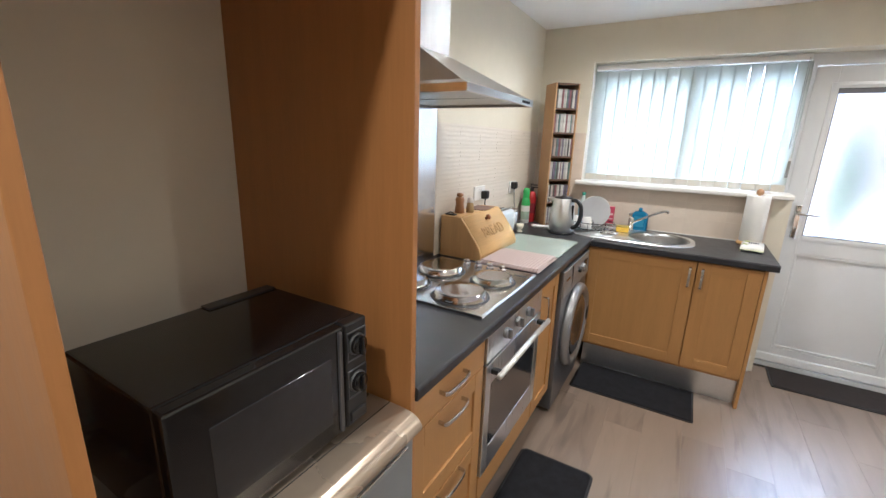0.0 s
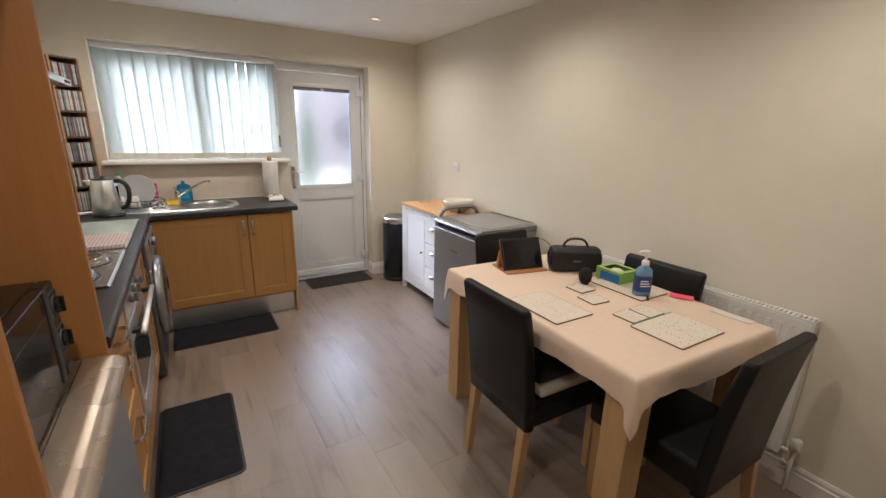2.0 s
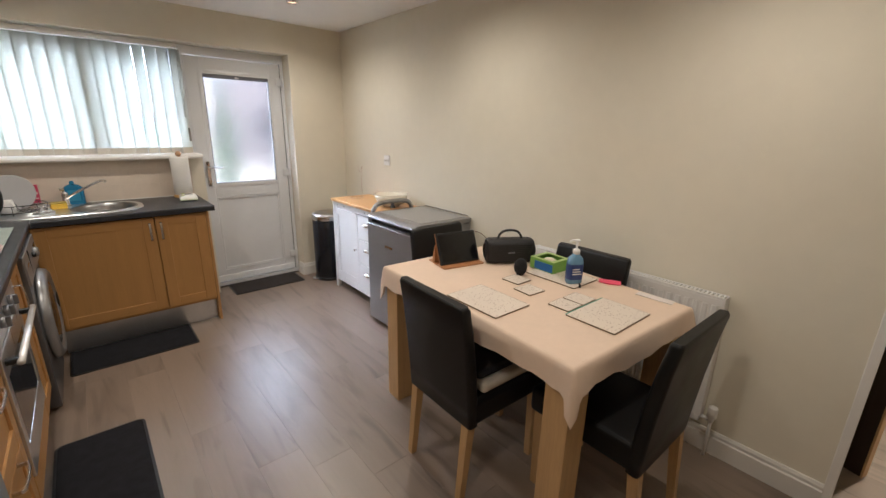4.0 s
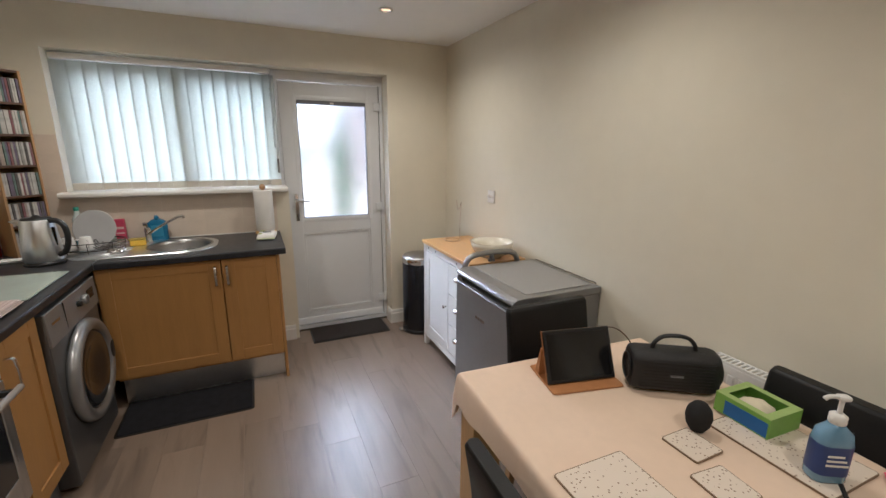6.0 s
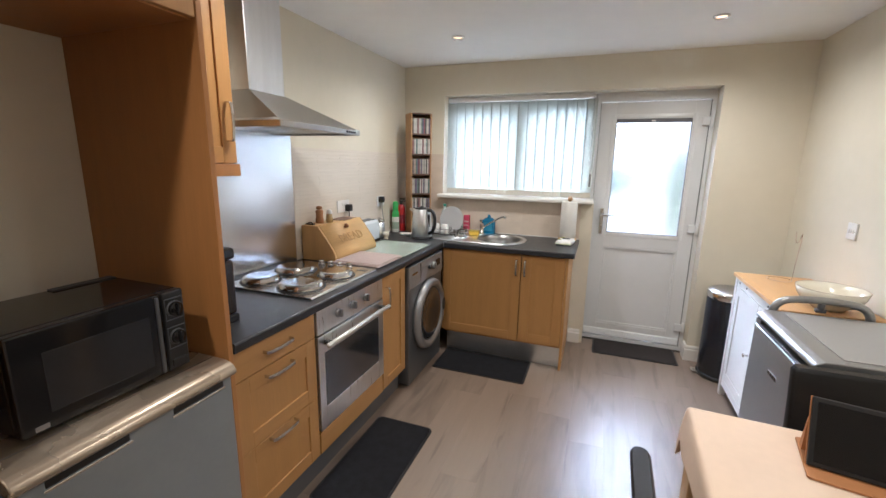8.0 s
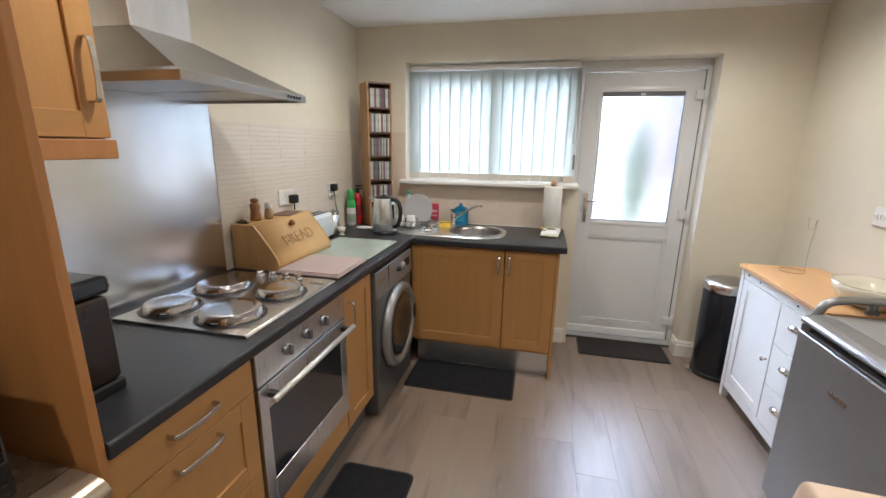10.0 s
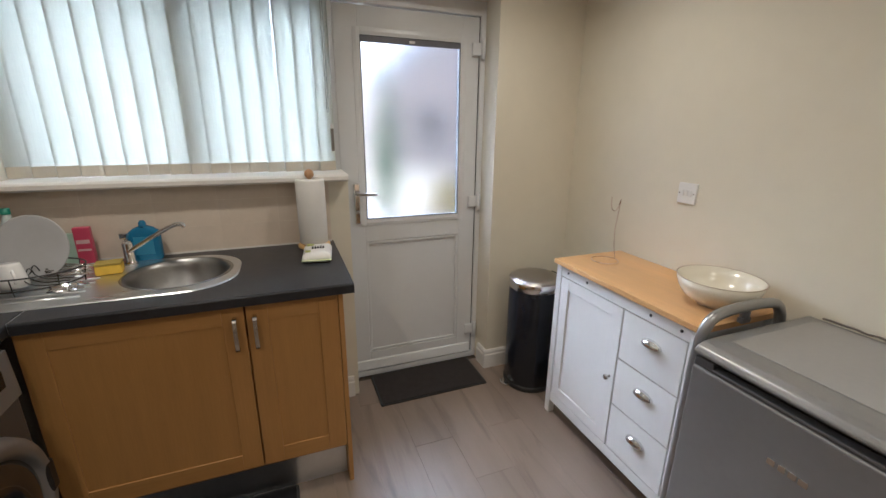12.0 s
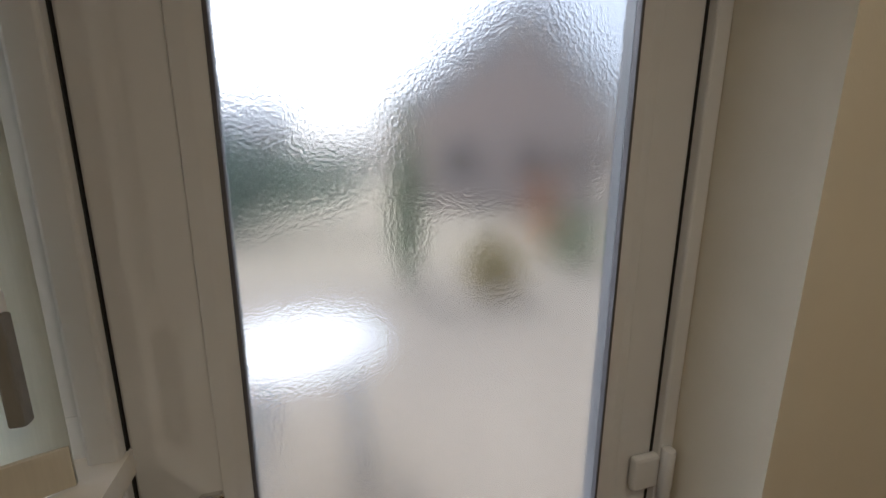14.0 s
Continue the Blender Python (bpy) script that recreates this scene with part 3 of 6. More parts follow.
def shaker(name, parent, y0, y1, z0, z1, x=FX, fw=0.062):
    """A framed door or drawer front facing +x: sunk panel, two stiles, two rails."""
    d = part(name, box(x - 0.016, x - 0.008, y0 + fw - 0.004, y1 - fw + 0.004, z0 + fw - 0.004, z1 - fw + 0.004), BEECH, parent)
    for a, b in ((y0, y0 + fw), (y1 - fw, y1)):
        part("stile", box(x - 0.02, x, a, b, z0, z1, 0.002), BEECH, d)
    for a, b in ((z0 + 0.0003, z0 + fw), (z1 - fw, z1 - 0.0003)):
        part("rail", box(x - 0.0197, x - 0.0003, y0 + fw, y1 - fw, a, b, 0.0015), BEECH_H, d)
    return d


dr = thing("drawer_unit", (0, 0, 0), "beech-effect three-drawer kitchen unit with metal bow handles", "drawer unit", "kitchen units")
part("carcass", box(XL, FX - 0.021, 1.264, 1.706, 0.15, 0.869), BEECH, dr)
for (z0, z1), hz in zip(((0.752, 0.862), (0.462, 0.748), (0.158, 0.458)), (0.815, 0.716, 0.448)):
    if z0 > 0.7:
        f = part("drawer_front", box(FX - 0.02, FX, 1.268, 1.704, z0, z1, 0.002), BEECH_H, dr)
    else:
        f = shaker("drawer_front", dr, 1.268, 1.704, z0, z1)
    strap_handle(f, "z", FX, 1, 1.475, 0.073, hz)

oven = thing("built_in_oven", (0, 1.712, 0.27), "stainless steel single oven with dark glass door below the hob", "oven")
part("housing", box(XL, FX - 0.02, 0.004, 0.598, -0.0, 0.596), SILVER_DK, oven)
part("control_panel", box(FX - 0.02, FX + 0.006, 0.003, 0.599, 0.480, 0.597, 0.003), STEEL, oven)
for y in (0.158, 0.282, 0.404):
    part("knob", joined(cyl((FX + 0.006, y, 0.543), 0.021, 0.016, (0, 90, 0)), box(FX + 0.012, FX + 0.036, y - 0.006, y + 0.006, 0.524, 0.562, 0.003)), mat("dark_steel_knob", (0.30, 0.30, 0.31), 0.3, 0.9, vary=0.05), oven)
od = part("oven_door", box(FX - 0.0198, FX + 0.0078, 0.047, 0.548, 0.384, 0.4738, 0.003), STEEL, oven)
part("door_rail", box(FX - 0.0198, FX + 0.0078, 0.047, 0.548, 0.0052, 0.112, 0.003), STEEL, od)
for y0, y1 in ((0.003, 0.047), (0.548, 0.599)):
    part("door_stile", box(FX - 0.02, FX + 0.008, y0, y1, 0.005, 0.474, 0.002), STEEL, od)
part("door_glass", box(FX - 0.016, FX + 0.0055, 0.044, 0.551, 0.110, 0.386), DKGLASS, od, "dark tinted oven glass")
part("handle", tube([(FX + 0.048, 0.022, 0.438), (FX + 0.048, 0.598, 0.438)], 0.011, 14, rounds=0), mat("pale_satin_bar", (0.80, 0.80, 0.79), 0.3, 0.6, vary=0.03), od, "pale metal bar handle")
for y in (0.040, 0.548):
    part("handle_mount", box(FX + 0.006, FX + 0.046, y, y + 0.024, 0.428, 0.448, 0.004), BLACK, od)
ff = thing("filler_panel", (0, 0, 0), "plain beech-effect panel under the oven", "panel", "kitchen units")
part("panel", box(FX - 0.02, FX, 1.714, 2.310, 0.155, 0.266, 0.002), BEECH_H, ff)

cu = thing("base_cabinet", (0, 0, 0), "narrow beech-effect base cabinet with framed door, beside oven", "cabinet", "kitchen units")
part("carcass", box(XL, FX - 0.021, 2.316, 2.622, 0.15, 0.869), BEECH, cu)
d = shaker("cabinet_door", cu, 2.319, 2.620, 0.158, 0.862)
strap_handle(d, "y", FX, 1, 0.732, 0.068, 2.36)
pl = thing("plinth", (0, 0, 0), "dark grey plinth board under the units", "plinth")
part("board", box(-0.015, 0.0, 1.264, 2.622, 0.002, 0.149), mat("grey_plinth", (0.10, 0.10, 0.105), 0.35), pl)

# washing machine
wm = thing("washing_machine", (0.0, 2.632, 0.0), "graphite front-loading washing machine under the worktop", "washing machine")
WF = 0.075
part("body", box(XL + 0.03, WF, 0.0, 0.595, 0.02, 0.852, 0.006), SILVER_DK, wm)
for y in (0.06, 0.53):
    part("foot", cyl((0.02, y, 0.0), 0.02, 0.025), BLACK, wm)
cp = part("control_panel", prism([(WF - 0.002, 0.705), (WF + 0.010, 0.705), (WF + 0.004, 0.850), (WF - 0.002, 0.851)], 0.001, 0.594, "y", 0.002), SILVER, wm)
part("drawer_seam", box(WF + 0.004, WF + 0.0095, 0.178, 0.181, 0.715, 0.845), BLACK, cp)
part("program_dial", joined(cyl((WF + 0.006, 0.40, 0.785), 0.026, 0.022, (0, 90, 0)), box(WF + 0.026, WF + 0.032, 0.396, 0.404, 0.765, 0.805, 0.001)), SILVER, cp)
part("display", box(WF + 0.003, WF + 0.009, 0.46, 0.545, 0.76, 0.81, 0.002), BLACK_GL, cp)
part("small_dial", cyl((WF + 0.006, 0.33, 0.785), 0.014, 0.018, (0, 90, 0)), BLACK, cp)
part("lettering_bar", box(WF + 0.007, WF + 0.0095, 0.04, 0.12, 0.79, 0.802), CHROME, cp)
wdr = part("door_ring", lathe([(0.190, 0.0), (0.252, 0.0), (0.258, 0.012), (0.250, 0.036), (0.234, 0.048), (0.214, 0.046), (0.198, 0.034), (0.190, 0.012)], 56, (WF, 0.318, 0.445), (0, 90, 0)), mat("mid_grey_ring", (0.30, 0.30, 0.305), 0.3, 0.6, vary=0.05), wm, "silver porthole ring")
part("door_glass", lathe([(0.199, 0.010), (0.198, 0.030), (0.172, 0.040), (0.125, 0.030), (0.07, 0.012), (0, 0.006)], 48, (WF, 0.318, 0.445), (0, 90, 0)), DKGLASS, wdr)
part("door_grip", box(WF + 0.02, WF + 0.05, 0.525, 0.565, 0.395, 0.495, 0.008), BLACK, wdr)

# sink cabinet
sk = thing("sink_cabinet", (0, 0, 0), "beech-effect sink cabinet with two doors and end panel", "cabinet", "kitchen units")
SY = 3.29
part("carcass", box(0.08, 0.998, SY + 0.021, YB, 0.17, 0.735), BEECH, sk)
part("end_panel", box(1.0, 1.018, SY, YB - 0.002, 0.0, 0.870, 0.0015), BEECH, sk)
for x0, x1, hx in ((0.064, 0.680, 0.650), (0.686, 0.998, 0.714)):
    d = part("cabinet_door", box(x0 + 0.066, x1 - 0.066, SY + 0.006, SY + 0.015, 0.25, 0.802), BEECH, sk)
    for a, b in ((x0, x0 + 0.07), (x1 - 0.07, x1)):
        part("stile", box(a, b, SY, SY + 0.02, 0.19, 0.862, 0.002), BEECH, d)
    for a, b in ((0.1903, 0.255), (0.797, 0.8617)):
        part("rail", box(x0 + 0.07, x1 - 0.07, SY + 0.0003, SY + 0.0197, a, b, 0.0015), BEECH_X, d)
    strap_handle(d, "x", SY, -1, 0.765, 0.062, hx, 0.014)
pl2 = thing("plinth", (0, 0, 0), "brushed metal-effect plinth under the sink cabinet", "plinth")
part("board", box(0.09, 0.998, 3.350, 3.365, 0.002, 0.168), STEEL, pl2)

# worktops
SKX, SKY, SKR = 0.445, 3.59, 0.192


def edge_profile(x_front, x_back, z1=CT, z0=0.872, r=0.010):
    pts = [(x_back, z0), (x_front - 0.004, z0)]
    for k in range(5):
        a = radians(-0 + 90 * k / 4)
        pts.append((x_front - r + r * math.cos(a), z1 - r + r * math.sin(a)))
    return pts + [(x_back, z1)]


wt = thing("worktop", (0, 0, 0), "dark slate laminate worktop along the cooker wall", "worktop", "worktops")
part("slab", prism(edge_profile(0.077, XL), 1.264, YB, "y"), SLATE, wt)
wt2 = thing("worktop", (0, 0, 0), "dark slate laminate worktop round the inset sink", "worktop", "worktops")
bm = bmesh.new()
x0, x1, y0, y1 = 0.0795, 1.057, 3.258, YB
for z, flip in ((CT, False), (0.872, True)):
    o = [bm.verts.new((x, y, z)) for x, y in ((x0, y0 + 0.006), (x1, y0 + 0.006), (x1, y1), (x0, y1))]
    i = [bm.verts.new((SKX + (SKR - 0.012) * math.cos(2 * math.pi * k / 40), SKY + (SKR - 0.012) * math.sin(2 * math.pi * k / 40), z)) for k in range(40)]
    es = [bm.edges.new((o[k], o[(k + 1) % 4])) for k in range(4)] + [bm.edges.new((i[k], i[(k + 1) % 40])) for k in range(40)]
    bmesh.ops.triangle_fill(bm, use_beauty=True, edges=es)
    if not flip:
        ot, it = o, i
    else:
        for k in range(4):
            if k != 0:
                bm.faces.new((ot[k], ot[(k + 1) % 4], o[(k + 1) % 4], o[k]))
        for k in range(40):
            bm.faces.new((it[k], it[(k + 1) % 40], i[(k + 1) % 40], i[k]))
bmesh.ops.recalc_face_normals(bm, faces=bm.faces)
part("slab", bm, SLATE, wt2)
part("front_edge", prism([(y0 + 0.0062, 0.872), (y0 + 0.0062, CT - 0.0002), (y0 + 0.003, CT - 0.0012), (y0, CT - 0.007), (y0, 0.873)], x0, x1, "x"), SLATE, wt2)
part("joint_strip", box(0.0772, 0.0793, 3.26, YB, 0.874, CT + 0.0015), STEEL, wt2)
up = thing("sealant_bead", (0, 0, 0), "white sealant bead where worktop meets tiles", "sealant")
part("bead", joined(box(-0.0, 1.05, YB - 0.012, YB - 0.0085, CT, CT + 0.007), box(XL + 0.0085, XL + 0.012, 2.40, YB - 0.02, CT, CT + 0.007)), TRIM, up)

# inset sink with drainer
sn = thing("inset_sink", (0, 0, CT), "stainless steel inset sink with round bowl and ribbed drainer", "sink")
outer = rounded(-0.12, 0.655, 3.362, 3.80, 0.17, 8)
bm = bmesh.new()
o = [bm.verts.new((x, y, 0.004)) for x, y in outer]
i = [bm.verts.new((SKX + (SKR - 0.018) * math.cos(2 * math.pi * k / 40), SKY + (SKR - 0.018) * math.sin(2 * math.pi * k / 40), 0.004)) for k in range(40)]
es = [bm.edges.new((o[k], o[(k + 1) % len(o)])) for k in range(len(o))] + [bm.edges.new((i[k], i[(k + 1) % 40])) for k in range(40)]
bmesh.ops.triangle_fill(bm, use_beauty=True, edges=es)
ob_ = [bm.verts.new((x * 1.0 + (0.004 if x > 0.27 else -0.004), y + (0.004 if y > 3.575 else -0.004), 0.0005)) for x, y in outer]
for k in range(len(o)):
    bm.faces.new((o[k], o[(k + 1) % len(o)], ob_[(k + 1) % len(o)], ob_[k]))
bmesh.ops.recalc_face_normals(bm, faces=bm.faces)
part("deck", bm, STEEL, sn)
# Bowl steel is coloured darker than the deck for the dark reflections inside.
part("bowl", lathe([(SKR - 0.004, 0.004), (SKR - 0.010, 0.0075), (SKR - 0.018, 0.004), (SKR - 0.026, -0.02), (SKR - 0.04, -0.13), (SKR - 0.07, -0.15), (0.03, -0.158), (0.0, -0.16)], 48, (SKX, SKY, 0)), mat("worn_bowl_steel", (0.33, 0.33, 0.33), 0.33, 1.0, vary=0.12, scale=9), sn)
part("waste", lathe([(0.0, -0.1585), (0.022, -0.1565), (0.038, -0.1535), (0.040, -0.156)], 24, (SKX, SKY, 0)), CHROME, sn)
for k in range(7):
    part("drainer_rib", tube([(-0.06, 3.43 + 0.045 * k, 0.0035), (0.19, 3.43 + 0.045 * k, 0.0035)], 0.004, 8, rounds=0), STEEL, sn)
tap = thing("mixer_tap", (0.245, 3.765, CT + 0.004), "chrome mixer tap with long angled spout beside sink", "tap")
part("body", lathe([(0, 0), (0.026, 0), (0.026, 0.008), (0.020, 0.014), (0.020, 0.085), (0.016, 0.095), (0, 0.098)], 24), CHROME, tap)
part("spout", tube([(0.0, -0.01, 0.05), (0.05, -0.03, 0.085), (0.19, -0.11, 0.172), (0.225, -0.125, 0.178), (0.232, -0.128, 0.165)], 0.0085, 12), CHROME, tap)
part("lever", joined(tube([(0, 0, 0.095), (-0.01, 0.0, 0.12)], 0.006, rounds=0), box(-0.022, 0.004, -0.008, 0.008, 0.105, 0.128, 0.004)), CHROME, tap)

# hob
hb_ = thing("electric_hob", (-0.495, 1.728, CT), "steel electric hob with four solid plates under covers", "hob")
HW, HD = 0.525, 0.575
COVER = mat("smoky_chrome_cover", (0.44, 0.42, 0.40), 0.12, 1.0, vary=0.06, scale=9)
bm = prism([(0, 0), (HW, 0), (HW, 0.004), (HW - 0.008, 0.011), (0.008, 0.011), (0, 0.004)], 0.0, HD, "y", 0.002)
part("steel_top", bm, mat("hob_steel", (0.50, 0.48, 0.45), 0.24, 1.0, vary=0.08, scale=5, bump=0.04, bump_scale=120, stretch=(1, 12, 1)), hb_)
for px, py, r in ((0.115, 0.13, 0.083), (0.365, 0.13, 0.098), (0.135, 0.365, 0.098), (0.395, 0.37, 0.083)):
    c = part("plate_cover", lathe([(r + 0.010, 0.011), (r + 0.012, 0.016), (r + 0.004, 0.026), (r, 0.036), (r - 0.010, 0.040), (r * 0.6, 0.038), (0, 0.038)], 44, (px, py, 0)), COVER, hb_)
    part("plate_rim", lathe([(r + 0.018, 0.0105), (r + 0.016, 0.0145), (r + 0.008, 0.0145), (r + 0.006, 0.0112)], 44, (px, py, 0)), BLACK, hb_)
for k in range(4):
    part("control_knob", joined(cyl((0.185 + 0.062 * k, 0.528, 0.011), 0.019, 0.012), cyl((0.185 + 0.062 * k, 0.528, 0.022), 0.014, 0.018)), CHROME, hb_)
part("badge", box(0.44, 0.50, 0.50, 0.515, 0.0108, 0.0122), SILVER_DK, hb_)

# hood
hd = thing("cooker_hood", (0, 0, 0), "stainless steel chimney cooker hood above the hob", "cooker hood")
hy0, hy1, hx1, hz = 1.685, 2.283, -0.048, 1.652
# Same steel as the chimney, darkened to stand in for a dark room reflection.
HOOD_DIM = mat("hood_steel", (0.50, 0.49, 0.48), 0.30, 1.0, vary=0.03, scale=5, rough_vary=0.02)
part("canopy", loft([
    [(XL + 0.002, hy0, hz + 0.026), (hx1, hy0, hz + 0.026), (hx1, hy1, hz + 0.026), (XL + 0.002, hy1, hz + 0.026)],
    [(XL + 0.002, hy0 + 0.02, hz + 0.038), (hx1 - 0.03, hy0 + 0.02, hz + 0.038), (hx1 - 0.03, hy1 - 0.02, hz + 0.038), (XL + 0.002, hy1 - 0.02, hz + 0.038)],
    [(XL + 0.002, 1.80, 1.822), (-0.31, 1.80, 1.822), (-0.31, 2.03, 1.822), (XL + 0.002, 2.03, 1.822)]], smooth=False), HOOD_DIM, hd)
part("rim", joined(box(XL + 0.002, hx1, hy0, hy0 + 0.012, hz, hz + 0.027, 0.002), box(XL + 0.002, hx1, hy1 - 0.012, hy1, hz, hz + 0.027, 0.002), box(hx1 - 0.012, hx1 + 0.001, hy0 + 0.001, hy1 - 0.001, hz + 0.0005, hz + 0.0265, 0.002)), HOOD_DIM, hd)
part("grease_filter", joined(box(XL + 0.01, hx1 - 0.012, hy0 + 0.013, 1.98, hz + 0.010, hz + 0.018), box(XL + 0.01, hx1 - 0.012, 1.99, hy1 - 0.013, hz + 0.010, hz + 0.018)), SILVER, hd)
part("chimney", box(XL + 0.002, -0.312, 1.802, 2.028, 1.823, ZC - 0.001, 0.003), CHIMNEY, hd)
for k in range(5):
    part("switch", cyl((hx1 + 0.001, 2.16 + 0.018 * k, hz + 0.013), 0.005, 0.004, (0, 90, 0), 12), BLACK, hd)
sp = thing("splashback", (0, 0, 0), "brushed stainless steel splashback sheet behind the hob", "splashback")
part("sheet", box(XL + 0.001, XL + 0.005, 1.264, 2.325, CT + 0.002, 1.69), STEEL_V, sp)

# tall housing with niche
th = thing("tall_housing", (0, 0, 0), "orange beech-effect tall appliance housing with open niche", "kitchen unit", "kitchen units")
part("side_panel", box(XL, 0.068, 1.243, 1.262, 0, 2.22, 0.002), TALLWOOD, th)
part("side_panel", box(XL, 0.068, 0.622, 0.641, 0, 2.22, 0.002), TALLWOOD, th)
part("bridging_box", box(XL, 0.045, 0.642, 1.242, 1.905, 2.219), TALLWOOD, th)
for y0, y1 in ((0.644, 0.940), (0.944, 1.240)):
    d = part("cupboard_door", box(0.046, 0.066, y0, y1, 1.908, 2.216, 0.002), BEECH, th)
    part("panel_groove", box(0.0655, 0.0675, y0 + 0.06, y1 - 0.06, 1.965, 1.968), TALLWOOD, d)
    part("panel_groove", box(0.0655, 0.0675, y0 + 0.06, y1 - 0.06, 2.155, 2.158), TALLWOOD, d)
wc = thing("wall_cupboard", (0, 0, 0), "beech-effect wall cupboard with framed door and bow handle", "cupboard", "kitchen units")
WCX = -0.200
part("carcass", box(XL, WCX - 0.021, 1.2635, 1.600, 1.50, 2.22), BEECH, wc)
part("pelmet", box(XL, WCX + 0.012, 1.2635, 1.602, 1.452, 1.499, 0.002), TALLWOOD, wc)
d = shaker("cupboard_door", wc, 1.265, 1.600, 1.503, 2.218, WCX)
strap_handle(d, "y", WCX, 1, 1.66, 0.075, 1.565)

fz = thing("undercounter_freezer", (0, 0.665, 0), "silver undercounter freezer with rounded top edge in the niche", "freezer")
part("body", box(-0.50, 0.045, 0.0, 0.565, 0.02, 0.825, 0.006), SILVER, fz)
prof = [(-0.50, 0.826), (0.06, 0.826), (0.104, 0.824), (0.112, 0.832), (0.1105, 0.842), (0.105, 0.851), (0.096, 0.859), (0.083, 0.865), (0.066, 0.868), (0.04, 0.8693), (-0.50, 0.8695)]
# Silver cap; the warm tint paints in the reflected wood and lamplight.
tp = part("worktop_cap", prism(prof, -0.002, 0.567, "y", 0.003), mat("champagne_lacquer", (0.40, 0.33, 0.25), 0.28, 0.65, vary=0.05), fz, "silver moulded top, tinted warm for the wood it reflects")
part("seam", box(0.012, 0.0145, 0.0, 0.565, 0.8685, 0.8698), BLACK, tp)
dd = part("freezer_door", box(0.048, 0.088, 0.001, 0.564, 0.06, 0.822, 0.008, 3), mat("blue_grey_door", (0.30, 0.33, 0.36), 0.35, 0.45, vary=0.05), fz)
part("grip_slot", box(0.080, 0.0895, 0.06, 0.24, 0.795, 0.816, 0.002), BLACK, dd)
part("grip_slot", box(0.080, 0.0895, 0.36, 0.53, 0.795, 0.816, 0.002), BLACK, dd)
part("grip_lip", box(0.086, 0.0915, 0.055, 0.245, 0.786, 0.794, 0.002), CHROME, dd)
part("grip_lip", box(0.086, 0.0915, 0.355, 0.535, 0.786, 0.794, 0.002), CHROME, dd)

mw = thing("microwave_oven", (0.0, 0.965, 0.8695), "black microwave oven with two dials on top of the freezer", "microwave")
for x in (-0.28, -0.04):
    for y in (-0.19, 0.19):
        part("foot", cyl((x, y, 0), 0.014, 0.012, seg=12), BLACK, mw)
part("casing", box(-0.315, -0.018, -0.230, 0.186, 0.012, 0.262, 0.006, 3), BLACK_GL, mw)
part("top_ridge", box(-0.314, -0.28, 0.01, 0.18, 0.2618, 0.266, 0.0015), BLACK, mw)
dm = part("microwave_door", box(-0.018, 0.010, -0.230, 0.117, 0.015, 0.262, 0.005), BLACK_GL, mw)
part("door_window", box(0.006, 0.0115, -0.170, 0.078, 0.055, 0.205, 0.001), mat("mesh_window", (0.025, 0.025, 0.027), 0.12, vary=0.15), dm)
part("door_edge", box(-0.01, 0.016, 0.098, 0.108, 0.022, 0.255, 0.003), SILVER_DK, dm)
cp2 = part("control_strip", box(-0.018, 0.010, 0.119, 0.186, 0.015, 0.262, 0.005), BLACK, mw)
for z in (0.207, 0.118):
    part("dial_plate", joined(box(0.009, 0.013, 0.124, 0.182, z - 0.034, z - 0.031, 0.001), box(0.009, 0.013, 0.124, 0.182, z + 0.031, z + 0.034, 0.001), box(0.009, 0.0128, 0.1241, 0.127, z - 0.0315, z + 0.0315, 0.001), box(0.009, 0.0128, 0.179, 0.1819, z - 0.0315, z + 0.0315, 0.001)), SILVER_DK, cp2, "thin metal frame round the dial")
    part("dial", joined(cyl((0.010, 0.153, z), 0.021, 0.014, (0, 90, 0)), box(0.022, 0.032, 0.149, 0.157, z - 0.020, z + 0.020, 0.002)), BLACK_GL, cp2)
    part("dial_ring", lathe([(0.0215, 0.0), (0.0245, 0.0), (0.024, 0.004), (0.0215, 0.005)], 32, (0.010, 0.153, z), (0, 90, 0)), SILVER_DK, cp2)
part("door_button", box(0.008, 0.015, 0.129, 0.177, 0.026, 0.050, 0.003), BLACK, cp2)
part("badge_bar", box(0.009, 0.0112, -0.205, -0.178, 0.022, 0.034), SILVER, dm)

# ---- east side: fridge, white cabinet, bin ----
fr = thing("undercounter_fridge", (1.925, 1.996, 0), "grey undercounter fridge with metal rail handle, beside table", "fridge")
FW = 0.568
part("body", box(0.055, 0.53, 0.0, FW, 0.02, 0.828, 0.006), SILVER, fr)
prof = [(0.012, 0.832), (0.53, 0.832), (0.53, 0.866), (0.07, 0.868), (0.035, 0.866), (0.012, 0.856), (0.002, 0.845), (0.002, 0.836)]
tp = part("top_cap", prism(prof, -0.004, FW + 0.004, "y", 0.004), SILVER, fr)
part("top_recess", box(0.10, 0.50, 0.035, FW - 0.035, 0.8672, 0.8705, 0.0015), mat("grey_top_laminate", (0.30, 0.295, 0.285), 0.45, vary=0.06), tp)
dd = part("fridge_door", box(0.0, 0.050, 0.001, FW - 0.001, 0.035, 0.800, 0.008, 3), SILVER, fr)
part("door_top_trim", box(0.003, 0.04, 0.04, FW - 0.04, 0.8002, 0.812, 0.004), SILVER_DK, dd)
part("hinge_cover", box(0.004, 0.045, FW - 0.06, FW - 0.003, 0.8005, 0.829, 0.004), SILVER_DK, dd)
